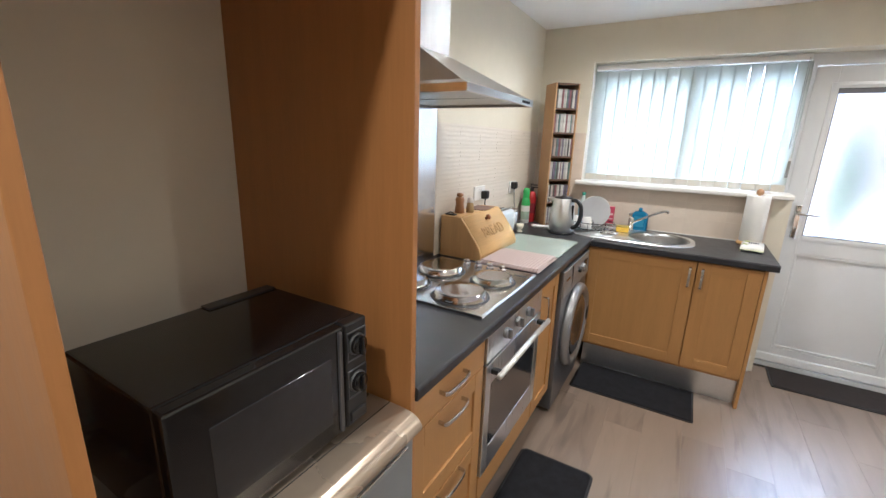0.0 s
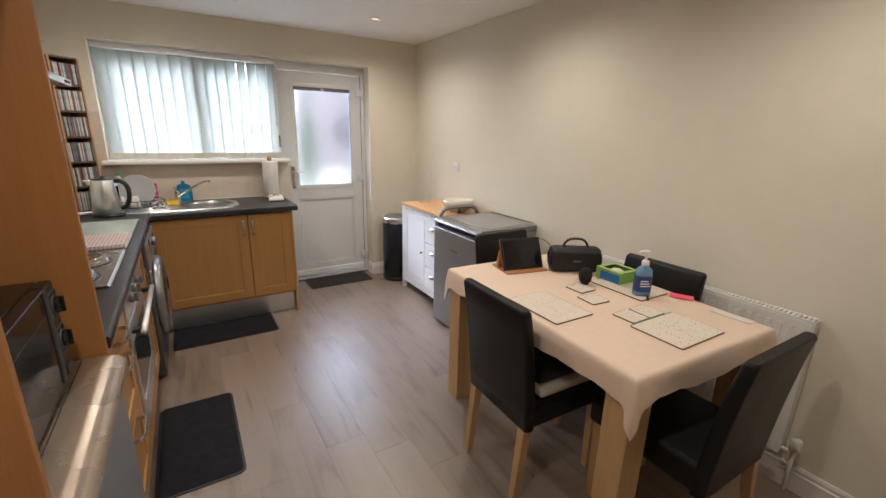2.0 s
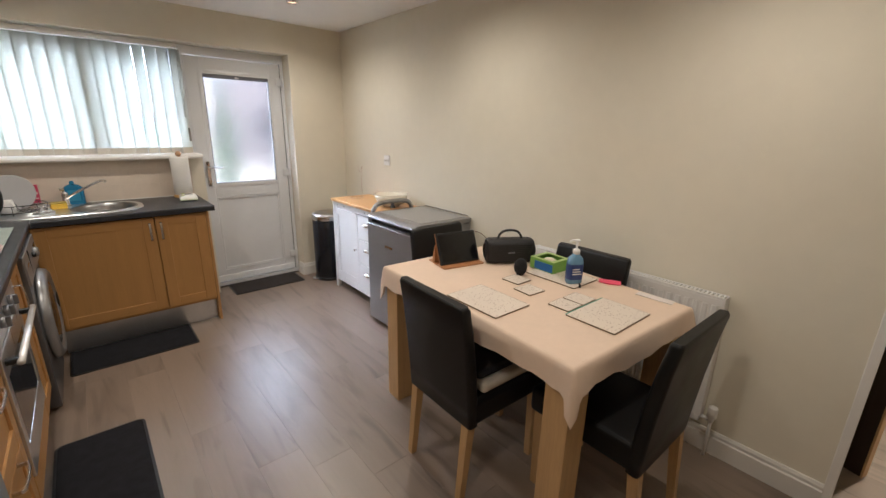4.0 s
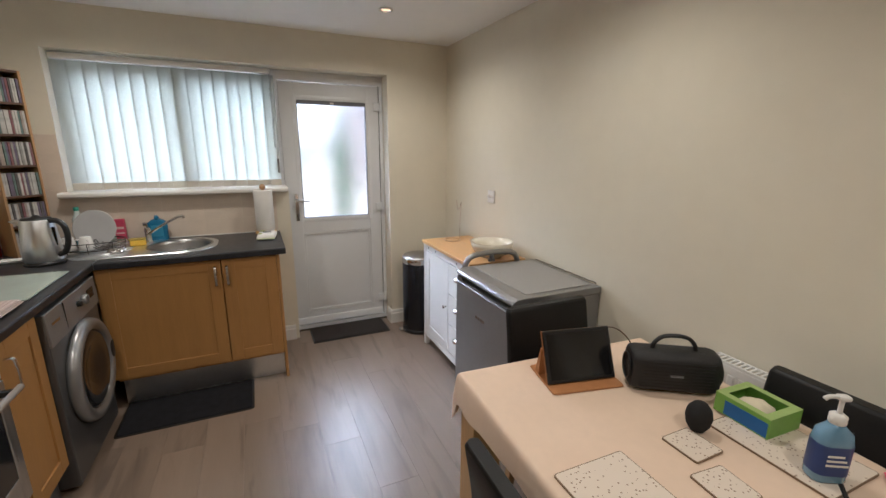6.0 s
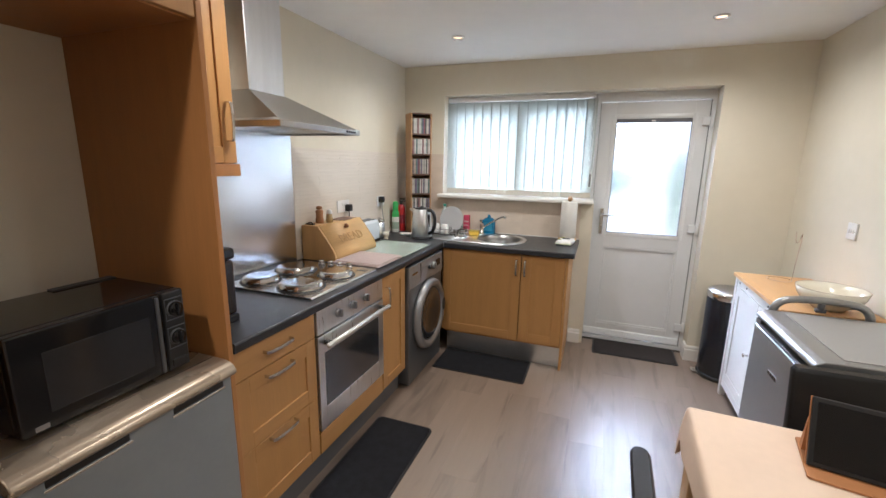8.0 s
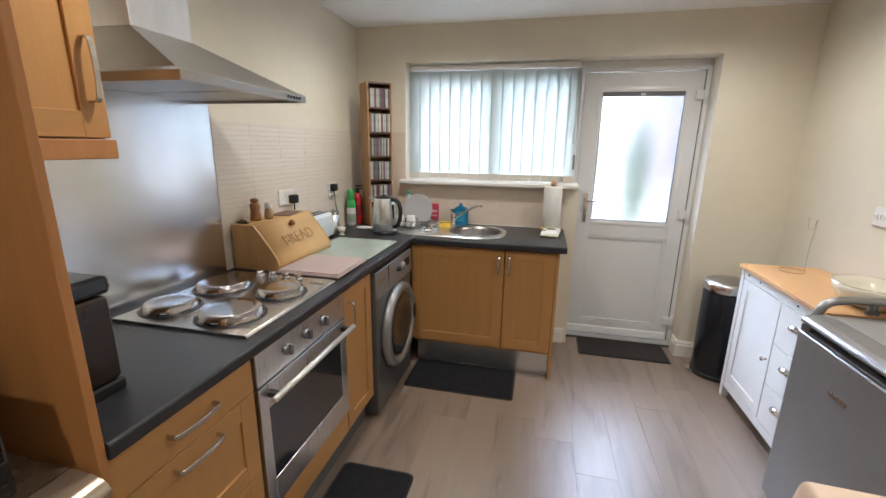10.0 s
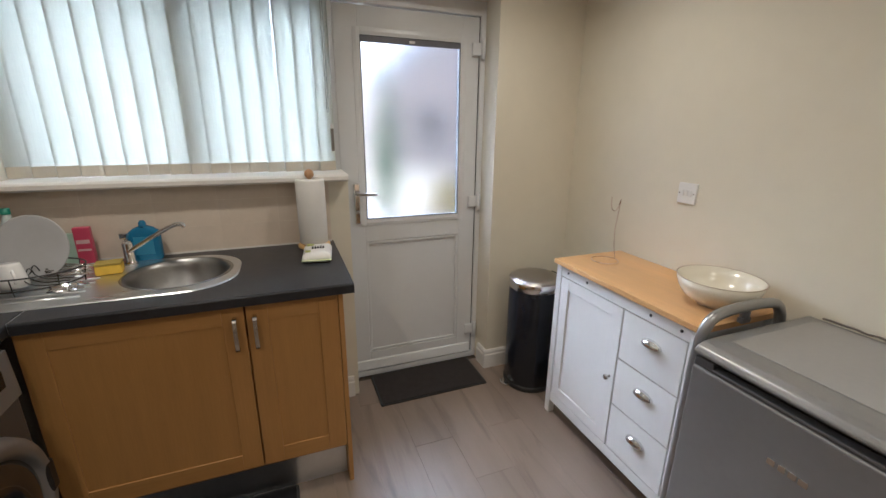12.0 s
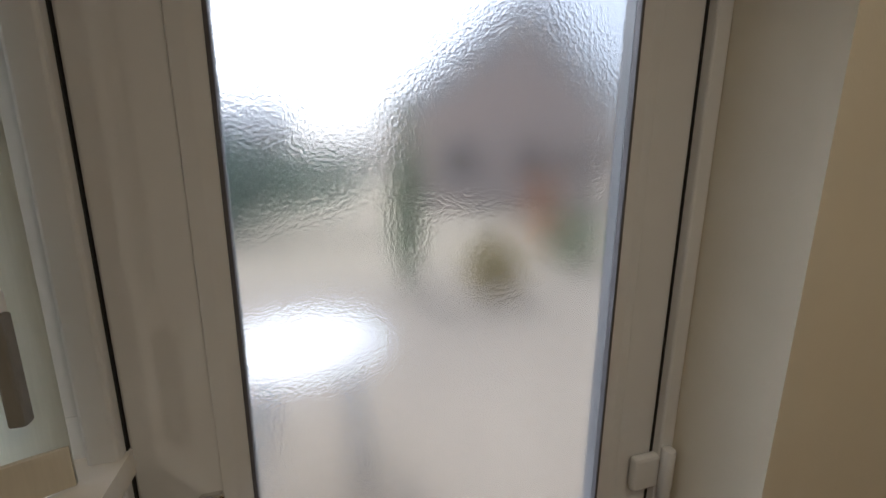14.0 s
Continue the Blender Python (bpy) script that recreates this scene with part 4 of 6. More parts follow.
for k, w in enumerate((0.018, 0.016, 0.018, 0.02)):
    part("lettering_bar", box(-0.0022, 0.0005, 0.31 - 0.024 * k, 0.31 - 0.024 * k + w, 0.655, 0.672, 0.0005), CHROME, dd)
for x in (0.1, 0.48):
    for y in (0.05, FW - 0.05):
        part("foot", cyl((x, y, 0), 0.018, 0.025, seg=12), BLACK, fr)

fcb = thing("twisted_cable", (2.443, 2.02, 0.8705), "grey-brown twisted cable lying along the back of the fridge top", "cable")
part("cable", tube([(0.004 * math.sin(k * 2.1), 0.028 * k, 0.005 + 0.004 * (k % 2)) for k in range(19)], 0.0035, 8, rounds=2), mat("grey_brown_cable", (0.16, 0.14, 0.12), 0.6), fcb)

rl = thing("tubular_walking_frame", (1.988, 2.601, 0), "grey metal tubular frame standing between fridge and cabinet", "metal frame")
part("tube", tube([(0.0, 0.0, 0.0), (0.0, 0.0, 0.80), (0.02, 0.0, 0.905), (0.10, 0.0, 0.928), (0.29, 0.0, 0.928), (0.365, 0.0, 0.905), (0.385, 0.0, 0.80), (0.385, 0.0, 0.0)], 0.0170, 16, rounds=3), mat("grey_tube", (0.34, 0.34, 0.34), 0.3, 0.8, vary=0.06), rl)
part("bracket", joined(cyl((0.19, 0.0, 0.885), 0.014, 0.03, seg=14), box(0.17, 0.21, -0.010, 0.010, 0.872, 0.890, 0.003)), SILVER_DK, rl)
for fx in (0, 0.385):
    part("rubber_foot", cyl((fx, 0, 0), 0.021, 0.04), BLACK, rl)

cb = thing("white_cabinet", (2.061, 2.645, 0), "white painted cabinet with oak top, one door and drawers", "cabinet")
CL, CD, CH = 0.765, 0.388, 0.852
part("top", box(-0.012, CD + 0.005, -0.005, CL + 0.012, CH - 0.022, CH, 0.002), OAK_TOP, cb, "oak-effect cabinet top")
part("carcass", box(0.018, CD, 0.03, CL - 0.03, 0.09, CH - 0.0225), WHITE_W, cb)
for y in (0.0, CL - 0.035):
    part("front_post", box(0.0, 0.035, y, y + 0.035, 0, CH - 0.0225, 0.002), WHITE_W, cb)
    part("rear_post", box(CD - 0.035, CD, y, y + 0.035, 0, CH - 0.0225, 0.002), WHITE_W, cb)
part("side_panel", box(0.034, CD - 0.034, CL - 0.03, CL - 0.008, 0.10, CH - 0.023), WHITE_W, cb)
part("top_rail", box(0.004, 0.022, 0.0345, CL - 0.0345, CH - 0.075, CH - 0.0228, 0.001), WHITE_W, cb)
part("bottom_rail", box(0.004, 0.022, 0.0345, CL - 0.0345, 0.075, 0.125, 0.001), WHITE_W, cb)
for y in (0.07, 0.20, 0.55, 0.68):
    part("screw_hole", cyl((0.0038, y, CH - 0.048), 0.006, 0.003, (0, -90, 0), 12), BLACK, cb)
dy0, dy1 = 0.328, CL - 0.04
z0, z1 = 0.128, CH - 0.078
d = part("cabinet_door", joined(box(0.002, 0.02, dy0, dy0 + 0.055, z0, z1, 0.002), box(0.002, 0.02, dy1 - 0.055, dy1, z0, z1, 0.002), box(0.0022, 0.0198, dy0 + 0.054, dy1 - 0.054, z0 + 0.0002, z0 + 0.055, 0.002), box(0.0022, 0.0198, dy0 + 0.054, dy1 - 0.054, z1 - 0.055, z1 - 0.0002, 0.002)), WHITE_W, cb)
part("panel", box(0.008, 0.017, dy0 + 0.05, dy1 - 0.05, z0 + 0.05, z1 - 0.05), WHITE_W, d)
part("knob", lathe([(0, 0), (0.006, 0), (0.005, 0.012), (0.012, 0.018), (0.011, 0.025), (0, 0.028)], 18, (0.002, dy0 + 0.024, 0.455), (0, -90, 0)), NICKEL, d)
hgt = (z1 - z0 - 0.008) / 3
for k in range(3):
    a = z0 + k * (hgt + 0.004)
    f = part("drawer_front", box(0.002, 0.02, 0.04, 0.322, a, a + hgt, 0.002), WHITE_W, cb)
    cz = a + hgt * 0.66
    rings = []
    for j in range(7):
        t = j / 6 * math.pi / 2
        rings.append([(0.002 - 0.026 * math.sin(t) * math.sqrt(max(0.0, 1 - (u / 0.046) ** 2)), 0.175 + u, cz + 0.024 * math.cos(t) * math.sqrt(max(0.02, 1 - (u / 0.046) ** 2)) - 0.01) for u in [0.0455 * (q / 6 - 1) for q in range(13)]])
    bm = loft(rings, cap=False, closed=False)
    bmesh.ops.solidify(bm, geom=list(bm.faces), thickness=0.0016)
    part("cup_pull", bm, CHROME, f, "polished metal cup pull")

bn = thing("pedal_bin", (2.125, 3.678, 0), "black cylindrical pedal bin with brushed steel lid", "bin")
bn.scale = (1.1, 1.1, 1.0)
part("body", lathe([(0, 0), (0.128, 0), (0.130, 0.006), (0.130, 0.60), (0.126, 0.606), (0, 0.606)], 48), mat("black_enamel", (0.010, 0.012, 0.018), 0.22, vary=0.15), bn)
part("base_ring", lathe([(0.128, 0.002), (0.134, 0.002), (0.134, 0.03), (0.129, 0.032)], 48), BLACK, bn)
part("lid_band", lathe([(0.1295, 0.604), (0.134, 0.606), (0.134, 0.648), (0.130, 0.652)], 48), CHROME, bn)
part("lid", lathe([(0.131, 0.650), (0.126, 0.660), (0.105, 0.670), (0.06, 0.677), (0, 0.680)], 48), mat("brushed_lid_steel", (0.40, 0.385, 0.37), 0.36, 1.0, vary=0.08, scale=12, bump=0.08, bump_scale=90, stretch=(1, 14, 1)), bn)
part("hinge_cover", box(0.100, 0.137, -0.045, 0.045, 0.625, 0.662, 0.006), BLACK, bn)
part("pedal", joined(box(-0.16, -0.118, -0.03, 0.03, 0.012, 0.022, 0.004), tube([(-0.155, -0.028, 0.017), (-0.166, 0.0, 0.017), (-0.155, 0.028, 0.017)], 0.006)), CHROME, bn)

# ---- dining table, chairs ----
TZ = 0.776
tb = thing("dining_table", (1.874, 1.052, 0), "solid pale oak dining table with thick square legs", "table", rz=-3.5)
HWX, HLY = 0.405, 0.600
part("tabletop", box(-HWX, HWX, -HLY, HLY, TZ - 0.032, TZ - 0.004, 0.003), OAK, tb)
for sx in (-1, 1):
    for sy in (-1, 1):
        cx, cy = sx * (HWX - 0.058), sy * (HLY - 0.058)
        part("leg", box(cx - 0.052, cx + 0.052, cy - 0.052, cy + 0.052, 0, TZ - 0.033, 0.003), OAK, tb)
part("apron", joined(box(-HWX + 0.112, HWX - 0.112, -HLY + 0.03, -HLY + 0.05, 0.655, TZ - 0.033), box(-HWX + 0.112, HWX - 0.112, HLY - 0.05, HLY - 0.03, 0.655, TZ - 0.033),
    box(-HWX + 0.03, -HWX + 0.05, -HLY + 0.112, HLY - 0.112, 0.655, TZ - 0.033), box(HWX - 0.05, HWX - 0.03, -HLY + 0.112, HLY - 0.112, 0.655, TZ - 0.033)), OAK, tb)

cl = thing("tablecloth", (1.874, 1.052, TZ - 0.004), "plain peach-cream tablecloth hanging over the table edges", "tablecloth", rz=-3.5)


def perimeter(hx, hy, per_side=26):
    out = []
    for (ax, ay), (bx, by) in (((-1, -1), (1, -1)), ((1, -1), (1, 1)), ((1, 1), (-1, 1)), ((-1, 1), (-1, -1))):
        for k in range(per_side):
            u = k / per_side
            u = 0.5 - 0.5 * math.cos(math.pi * u)
            out.append((ax + (bx - ax) * u, ay + (by - ay) * u))
    return out


ring_uv = perimeter(1, 1)
levels = [(0.985, 0.0045, 0.0), (1.0, 0.004, 0.0), (1.0, -0.004, 0.006), (1.0, -0.02, 0.010), (1.0, -0.5, 0.014), (1.0, -1.0, 0.018)]
rings = []
for grow, drop, out in levels:
    ring = []
    for n, (u, v) in enumerate(ring_uv):
        corner = (min(abs(u), abs(v))) ** 60
        hang = 0.090 + 0.105 * corner + 0.006 * math.sin(n * 0.7) + 0.004 * math.sin(n * 1.9)
        wave = 0.006 * math.sin(n * 0.55) * min(1, -drop * 1.5 if drop < 0 else 0)
        o = out + wave + (0.008 * corner if drop <= -0.5 else 0)
        x = u * HWX * grow + (o if abs(u) >= abs(v) else 0) * (1 if u > 0 else -1)
        y = v * HLY * grow + (o if abs(v) >= abs(u) else 0) * (1 if v > 0 else -1)
        z = drop if drop > -0.1 else drop * hang
        ring.append((x, y, z))
    rings.append(ring)
bm = bmesh.new()
# top as a fine grid with faint creases
gx, gy = 18, 26
grid = [[bm.verts.new((-HWX * 0.985 + 2 * HWX * 0.985 * i / gx, -HLY * 0.985 + 2 * HLY * 0.985 * j / gy, 0.0045 + 0.0012 * noise.noise((i * 0.5, j * 0.35, 3)))) for i in range(gx + 1)] for j in range(gy + 1)]
for j in range(gy):
    for i in range(gx):
        bm.faces.new((grid[j][i], grid[j][i + 1], grid[j + 1][i + 1], grid[j + 1][i])).smooth = True
part("cloth_top", bm, CLOTH, cl)
bm = loft(rings, cap=False)
part("cloth_drop", bm, CLOTH, cl)


def dining_chair(at, rz, label):
    c = thing("dining_chair", at, label, "chair", "chairs round the table", rz)
    w = 0.205
    for sx in (-1, 1):
        part("leg", loft([[(sx * 0.172 + a * s, 0.195 + b * s, z) for a, b in ((-1, -1), (1, -1), (1, 1), (-1, 1))] for z, s in ((0, 0.014), (0.38, 0.020))], smooth=False), OAK, c)
        part("leg", loft([[(sx * 0.172 + a * s, -0.225 + q + b * s, z) for a, b in ((-1, -1), (1, -1), (1, 1), (-1, 1))] for z, s, q in ((0, 0.014, -0.015), (0.38, 0.020, 0.02))], smooth=False), OAK, c)
    part("seat", box(-w, w, -0.215, 0.235, 0.365, 0.475, 0.018, 3), LEATHER, c)
    rings = []
    for z, yc, th, ww in ((0.36, -0.205, 0.024, w), (0.45, -0.210, 0.026, w), (0.62, -0.226, 0.026, w), (0.78, -0.248, 0.024, w), (0.875, -0.266, 0.022, w), (0.889, -0.268, 0.016, w - 0.006)):
        rings.append([(x, yc + y, z) for x, y in rounded(-ww, ww, -th, th, 0.014, 3)])
    part("backrest", loft(rings), LEATHER, c)
    part("seam", joined(box(-w + 0.002, w - 0.002, -0.2455, -0.243, 0.60, 0.602)), BLACK, c)
    return c


chair = dining_chair((1.577, 1.03, 0), -92, "black faux-leather dining chair tucked under the table")
copy_thing(chair, pose(1.825, 0.53, 0, 0, 0, -1))
copy_thing(chair, pose(2.062, 0.955, 0, 0, 0, 90))
copy_thing(chair, pose(2.025, 1.605, 0, 0, 0, 180))
cs = thing("seat_pad", (1.60, 1.03, 0.475), "cream folded pad lying on a chair seat", "cushion", rz=-92)
part("pad", box(-0.19, 0.19, -0.17, 0.21, 0.0, 0.045, 0.018, 3), mat("cream_pad_fabric", (0.62, 0.56, 0.47), 0.9, bump=0.4, bump_scale=300), cs)
part("dark_cover", box(-0.16, 0.16, -0.165, 0.12, 0.045, 0.085, 0.018, 3), mat("black_fabric", (0.014, 0.014, 0.016), 0.9), cs)

st = thing("padded_stool", (1.565, -0.138, 0), "round padded stool covered in dark navy fabric", "stool")
part("cushion", lathe([(0, 0.30), (0.14, 0.30), (0.155, 0.32), (0.155, 0.365), (0.145, 0.39), (0.10, 0.402), (0, 0.405)], 40), NAVY, st)
part("drum", lathe([(0, 0.0), (0.138, 0.0), (0.142, 0.01), (0.142, 0.301), (0, 0.301)], 40), NAVY, st)

# radiator
rd = thing("radiator", (2.385, 0.35, 0.175), "white panel radiator on the wall behind the table", "radiator")
RL, RH = 1.035, 0.625
n_fl = 26
pts = []
for k in range(n_fl):
    a = 0.02 + (RL - 0.04) * k / n_fl
    s = (RL - 0.04) / n_fl
    pts += [(0.006, a), (0.0, a + 0.12 * s), (0.0, a + 0.55 * s), (0.006, a + 0.67 * s)]
outline = [(0.02, 0.0), (0.006, 0.0)] + pts + [(0.006, RL), (0.02, RL)]
part("panel", loft([[(x, y, z) for x, y in outline] for z in (0.03, RH - 0.04)], smooth=False), WHITE_P, rd)
part("edge_seam", box(0.004, 0.02, 0, RL, 0.0, 0.031, 0.004), WHITE_P, rd)
part("edge_seam", box(0.004, 0.02, 0, RL, RH - 0.041, RH - 0.008, 0.004), WHITE_P, rd)
part("side_cover", box(0.006, 0.062, -0.004, 0.0, 0.02, RH, 0.001), WHITE_P, rd)
part("side_cover", box(0.006, 0.062, RL, RL + 0.004, 0.02, RH, 0.001), WHITE_P, rd)
part("top_grille_frame", joined(box(0.004, 0.012, 0, RL, RH - 0.008, RH + 0.002, 0.001), box(0.054, 0.062, 0, RL, RH - 0.008, RH + 0.002, 0.001)), WHITE_P, rd)
bar = part("grille_bar", box(0.012, 0.054, -0.0035, 0.0035, RH - 0.006, RH), WHITE_P, rd)
bar.location = (0, 0.012, 0)
for k in range(1, 60):
    again(bar, pose(0, 0.012 + k * (RL - 0.024) / 59, 0))
part("wall_bracket", joined(box(0.062, 0.075, 0.12, 0.16, 0.1, RH - 0.1), box(0.062, 0.075, RL - 0.16, RL - 0.12, 0.1, RH - 0.1)), WHITE_P, rd)
part("valve", joined(cyl((0.03, -0.045, 0.01), 0.012, 0.05, seg=16), cyl((0.03, -0.045, -0.175), 0.0075, 0.19, seg=14), cyl((0.03, -0.045, 0.035), 0.02, 0.055, seg=20), tube([(0.03, -0.045, 0.02), (0.03, 0.0, 0.02)], 0.009, rounds=0)), WHITE_P, rd, "white thermostatic valve with pipe")

# floor mats
def floor_mat(x0, x1, y0, y1, r, label, m=MATT):
    t = thing("floor_mat", (x0, y0, 0), label, "mat", "floor mats")
    part("surface", prism(rounded(0.012, x1 - x0 - 0.012, 0.012, y1 - y0 - 0.012, max(r - 0.01, 0.004)), 0.001, 0.0085, "z"), m, t)
    part("border", prism(rounded(0, x1 - x0, 0, y1 - y0, r), 0.0, 0.006, "z", 0.0015), BLACK, t)


floor_mat(1.235, 1.872, 3.72, 4.028, 0.012, "dark brown-black doormat before the back door", mat("dark_doormat", (0.030, 0.025, 0.024), 0.95, vary=0.3, scale=30, bump=0.7, bump_scale=350))
floor_mat(0.10, 0.795, 2.985, 3.347, 0.02, "charcoal ribbed kitchen mat before the sink")
floor_mat(0.045, 0.397, 1.598, 2.285, 0.035, "charcoal ribbed kitchen mat before the cooker")

# downlights
# The hall fitting is added too, unseen, to go with its fill lamp.
for lx, ly in LIGHT_SPOTS:
    dl = thing("ceiling_downlight", (lx, ly, ZC), "recessed chrome ceiling downlight, lit warm", "downlight", "ceiling downlights")
    part("bezel", lathe([(0.030, -0.001), (0.043, -0.001), (0.042, -0.007), (0.036, -0.010), (0.031, -0.006)], 32), CHROME, dl)
    if "lamp_face" not in MATS:
        emit("lamp_face", (1.0, 0.58, 0.28), 0.13)
    part("lamp", lathe([(0.0305, -0.0025), (0.02, -0.0035), (0, -0.004)], 24), MATS["lamp_face"], dl)

# wall switch and sockets
sw = thing("light_switch", (XR, 3.095, 1.198), "white fused wall switch above the cabinet", "switch")
part("plate", box(-0.010, 0, -0.044, 0.044, -0.044, 0.044, 0.004, 3), WHITE_P, sw)
for y in (-0.02, 0.0, 0.02):
    part("rocker", box(-0.0145, -0.009, y - 0.006, y + 0.006, -0.011, 0.012, 0.002), WHITE_P, sw)
for y in (-0.035, 0.035):
    part("screw", cyl((-0.0098, y, 0), 0.003, 0.0015, (0, -90, 0), 10), NICKEL, sw)
so = thing("wall_socket", (XL + 0.008, 2.83, 1.20), "white double wall socket with black plug in it", "socket", "wall sockets")
part("plate", box(0, 0.010, -0.073, 0.073, -0.043, 0.043, 0.004, 3), WHITE_P, so)
part("rocker", joined(box(0.009, 0.014, -0.02, -0.008, 0.005, 0.025, 0.002), box(0.009, 0.014, 0.008, 0.02, 0.005, 0.025, 0.002)), WHITE_P, so)
pg = part("plug", box(0.010, 0.048, 0.012, 0.062, -0.038, 0.012, 0.008, 3), BLACK, so)
part("lead", tube([(0.03, 0.037, -0.035), (0.03, 0.037, -0.10), (0.02, 0.05, -0.18), (0.02, 0.1, -0.27)], 0.0035), BLACK, pg)
so2 = thing("wall_socket", (XL + 0.008, 3.36, 1.195), "white wall socket with black plug in it", "socket", "wall sockets")
part("plate", box(0, 0.010, -0.043, 0.073, -0.043, 0.043, 0.004, 3), WHITE_P, so2)
pg = part("plug", box(0.010, 0.048, -0.03, 0.018, -0.01, 0.04, 0.008, 3), BLACK, so2)
part("lead", tube([(0.03, -0.006, -0.01), (0.035, -0.006, -0.10), (0.05, 0.0, -0.2), (0.04, 0.02, -0.27)], 0.0035), mat("grey_lead", (0.25, 0.25, 0.25), 0.5), pg)

# ---- things on the cooker-side worktop ----
Z = CT + 0.0005
bb = thing("bread_bin", (0, 2.365, Z), "pale pine bread bin with curved roll front and carved lettering", "bread bin")
side = [(-0.53, 0), (-0.290, 0), (-0.288, 0.03), (-0.298, 0.06), (-0.322, 0.097), (-0.350, 0.134), (-0.380, 0.174), (-0.402, 0.200), (-0.412, 0.214), (-0.53, 0.214)]
for y in (0.0, 0.478):
    part("side", prism(side, y, y + 0.015, "y", 0.002), PINE_Z, bb)
inner = [(x - 0.007, z) for x, z in side[1:9]]
rings = [[(x, y, z) for x, z in inner] for y in (0.016, 0.477)]
bm = loft(rings, cap=False, closed=False)
bmesh.ops.solidify(bm, geom=list(bm.faces), thickness=0.008)
fr_ = part("roll_front", bm, PINE, bb)
part("top_board", box(-0.53, -0.408, 0.0152, 0.4778, 0.202, 0.2155, 0.002), PINE, bb)
part("back_board", box(-0.53, -0.52, 0.0155, 0.4775, 0.004, 0.2018), PINE, bb)
part("base_board", box(-0.519, -0.297, 0.0155, 0.4775, 0.0, 0.012), PINE, bb)
part("knob", lathe([(0, 0), (0.010, 0), (0.008, 0.010), (0.016, 0.018), (0.014, 0.028), (0, 0.031)], 20, (-0.383, 0.245, 0.178), (0, 53, 0)), mat("brown_knob_wood", (0.25, 0.10, 0.03), 0.4), fr_)
tx = text_mesh("BREAD", 0.085, 0.0012)
turned(tx, Matrix.Translation((-0.3315, 0.247, 0.122)) @ Matrix(((0, -0.62, 0.78, 0), (1, 0, 0, 0), (0, 0.78, 0.62, 0), (0, 0, 0, 1))))
part("lettering", tx, mat("carved_wood", (0.56, 0.36, 0.14), 0.6), fr_, "carved word on the roll front")

BT = Z + 0.2155
gr = thing("pepper_grinder", (-0.487, 2.49, BT), "brown wooden pepper grinder on the bread bin", "grinder")
part("body", lathe([(0, 0), (0.026, 0), (0.026, 0.02), (0.022, 0.045), (0.025, 0.075), (0.02, 0.085), (0, 0.086)], 24), mat("brown_wood", (0.34, 0.17, 0.07), 0.4), gr)
part("head", lathe([(0.006, 0.086), (0.02, 0.092), (0.018, 0.105), (0, 0.11)], 20), mat("brown_wood", (0.22, 0.09, 0.03)), gr)
sh = thing("salt_shaker", (-0.452, 2.545, BT), "small clear shaker with pale cap on the bread bin", "shaker")
part("body", lathe([(0, 0), (0.020, 0), (0.022, 0.02), (0.017, 0.055), (0, 0.056)], 20), mat("amber_jar", (0.45, 0.33, 0.16), 0.2), sh)
part("cap", lathe([(0.018, 0.055), (0.019, 0.06), (0.015, 0.08), (0, 0.084)], 20), WHITE_P, sh)
bk = thing("leaflet", (-0.47, 2.72, BT), "thin brown leaflet lying on the bread bin", "leaflet", rz=4)
part("sheet", box(-0.05, 0.06, -0.085, 0.085, 0, 0.004, 0.001), mat("brown_card", (0.20, 0.12, 0.09), 0.6), bk)
bo = thing("black_clip", (-0.49, 2.40, BT), "small black clip on the bread bin", "clip")
part("clip", joined(box(-0.03, 0.03, -0.012, 0.012, 0, 0.008, 0.003), tube([(-0.02, 0, 0.008), (0, 0, 0.018), (0.02, 0, 0.008)], 0.003)), BLACK, bo)

to = thing("toaster", (-0.468, 3.0, Z), "pale blue-white toaster with metal end panel", "toaster")
part("base", box(-0.058, 0.058, -0.135, 0.135, 0, 0.02, 0.004), BLACK, to)
part("body", prism([(-0.06, 0.02), (0.06, 0.02), (0.062, 0.10), (0.055, 0.15), (0.035, 0.168), (-0.035, 0.168), (-0.055, 0.15), (-0.062, 0.10)], -0.125, 0.125, "y", 0.006), mat("pale_blue_enamel", (0.66, 0.73, 0.80), 0.25, vary=0.03), to)
part("end_panel", joined(box(-0.052, 0.052, 0.126, 0.138, 0.022, 0.158, 0.006), box(-0.052, 0.052, -0.138, -0.126, 0.022, 0.158, 0.006)), STEEL, to)
part("slot", joined(box(-0.032, -0.012, -0.11, 0.11, 0.1665, 0.1715), box(0.012, 0.032, -0.11, 0.11, 0.1665, 0.1715)), BLACK, to)
part("lever", box(-0.014, 0.014, 0.136, 0.158, 0.11, 0.122, 0.004), BLACK, to)
cn = thing("steel_canister", (-0.47, 3.225, Z), "brushed steel canister behind the toaster", "canister")
part("body", lathe([(0, 0), (0.042, 0), (0.044, 0.004), (0.044, 0.135), (0, 0.136)], 30), STEEL, cn)
part("lid", lathe([(0.045, 0.134), (0.046, 0.15), (0.03, 0.155), (0.01, 0.157), (0.01, 0.166), (0, 0.168)], 30), CHROME, cn)
eg = thing("egg_cup", (-0.395, 3.205, Z), "small cream egg cup beside the toaster", "egg cup")
part("cup", lathe([(0, 0), (0.02, 0), (0.022, 0.006), (0.010, 0.014), (0.024, 0.03), (0.028, 0.055), (0.025, 0.055), (0.02, 0.035), (0, 0.022)], 24), CERAMIC, eg)

gb = thing("glass_cutting_board", (0, 0, Z), "pale green glass cutting board on the worktop", "cutting board")
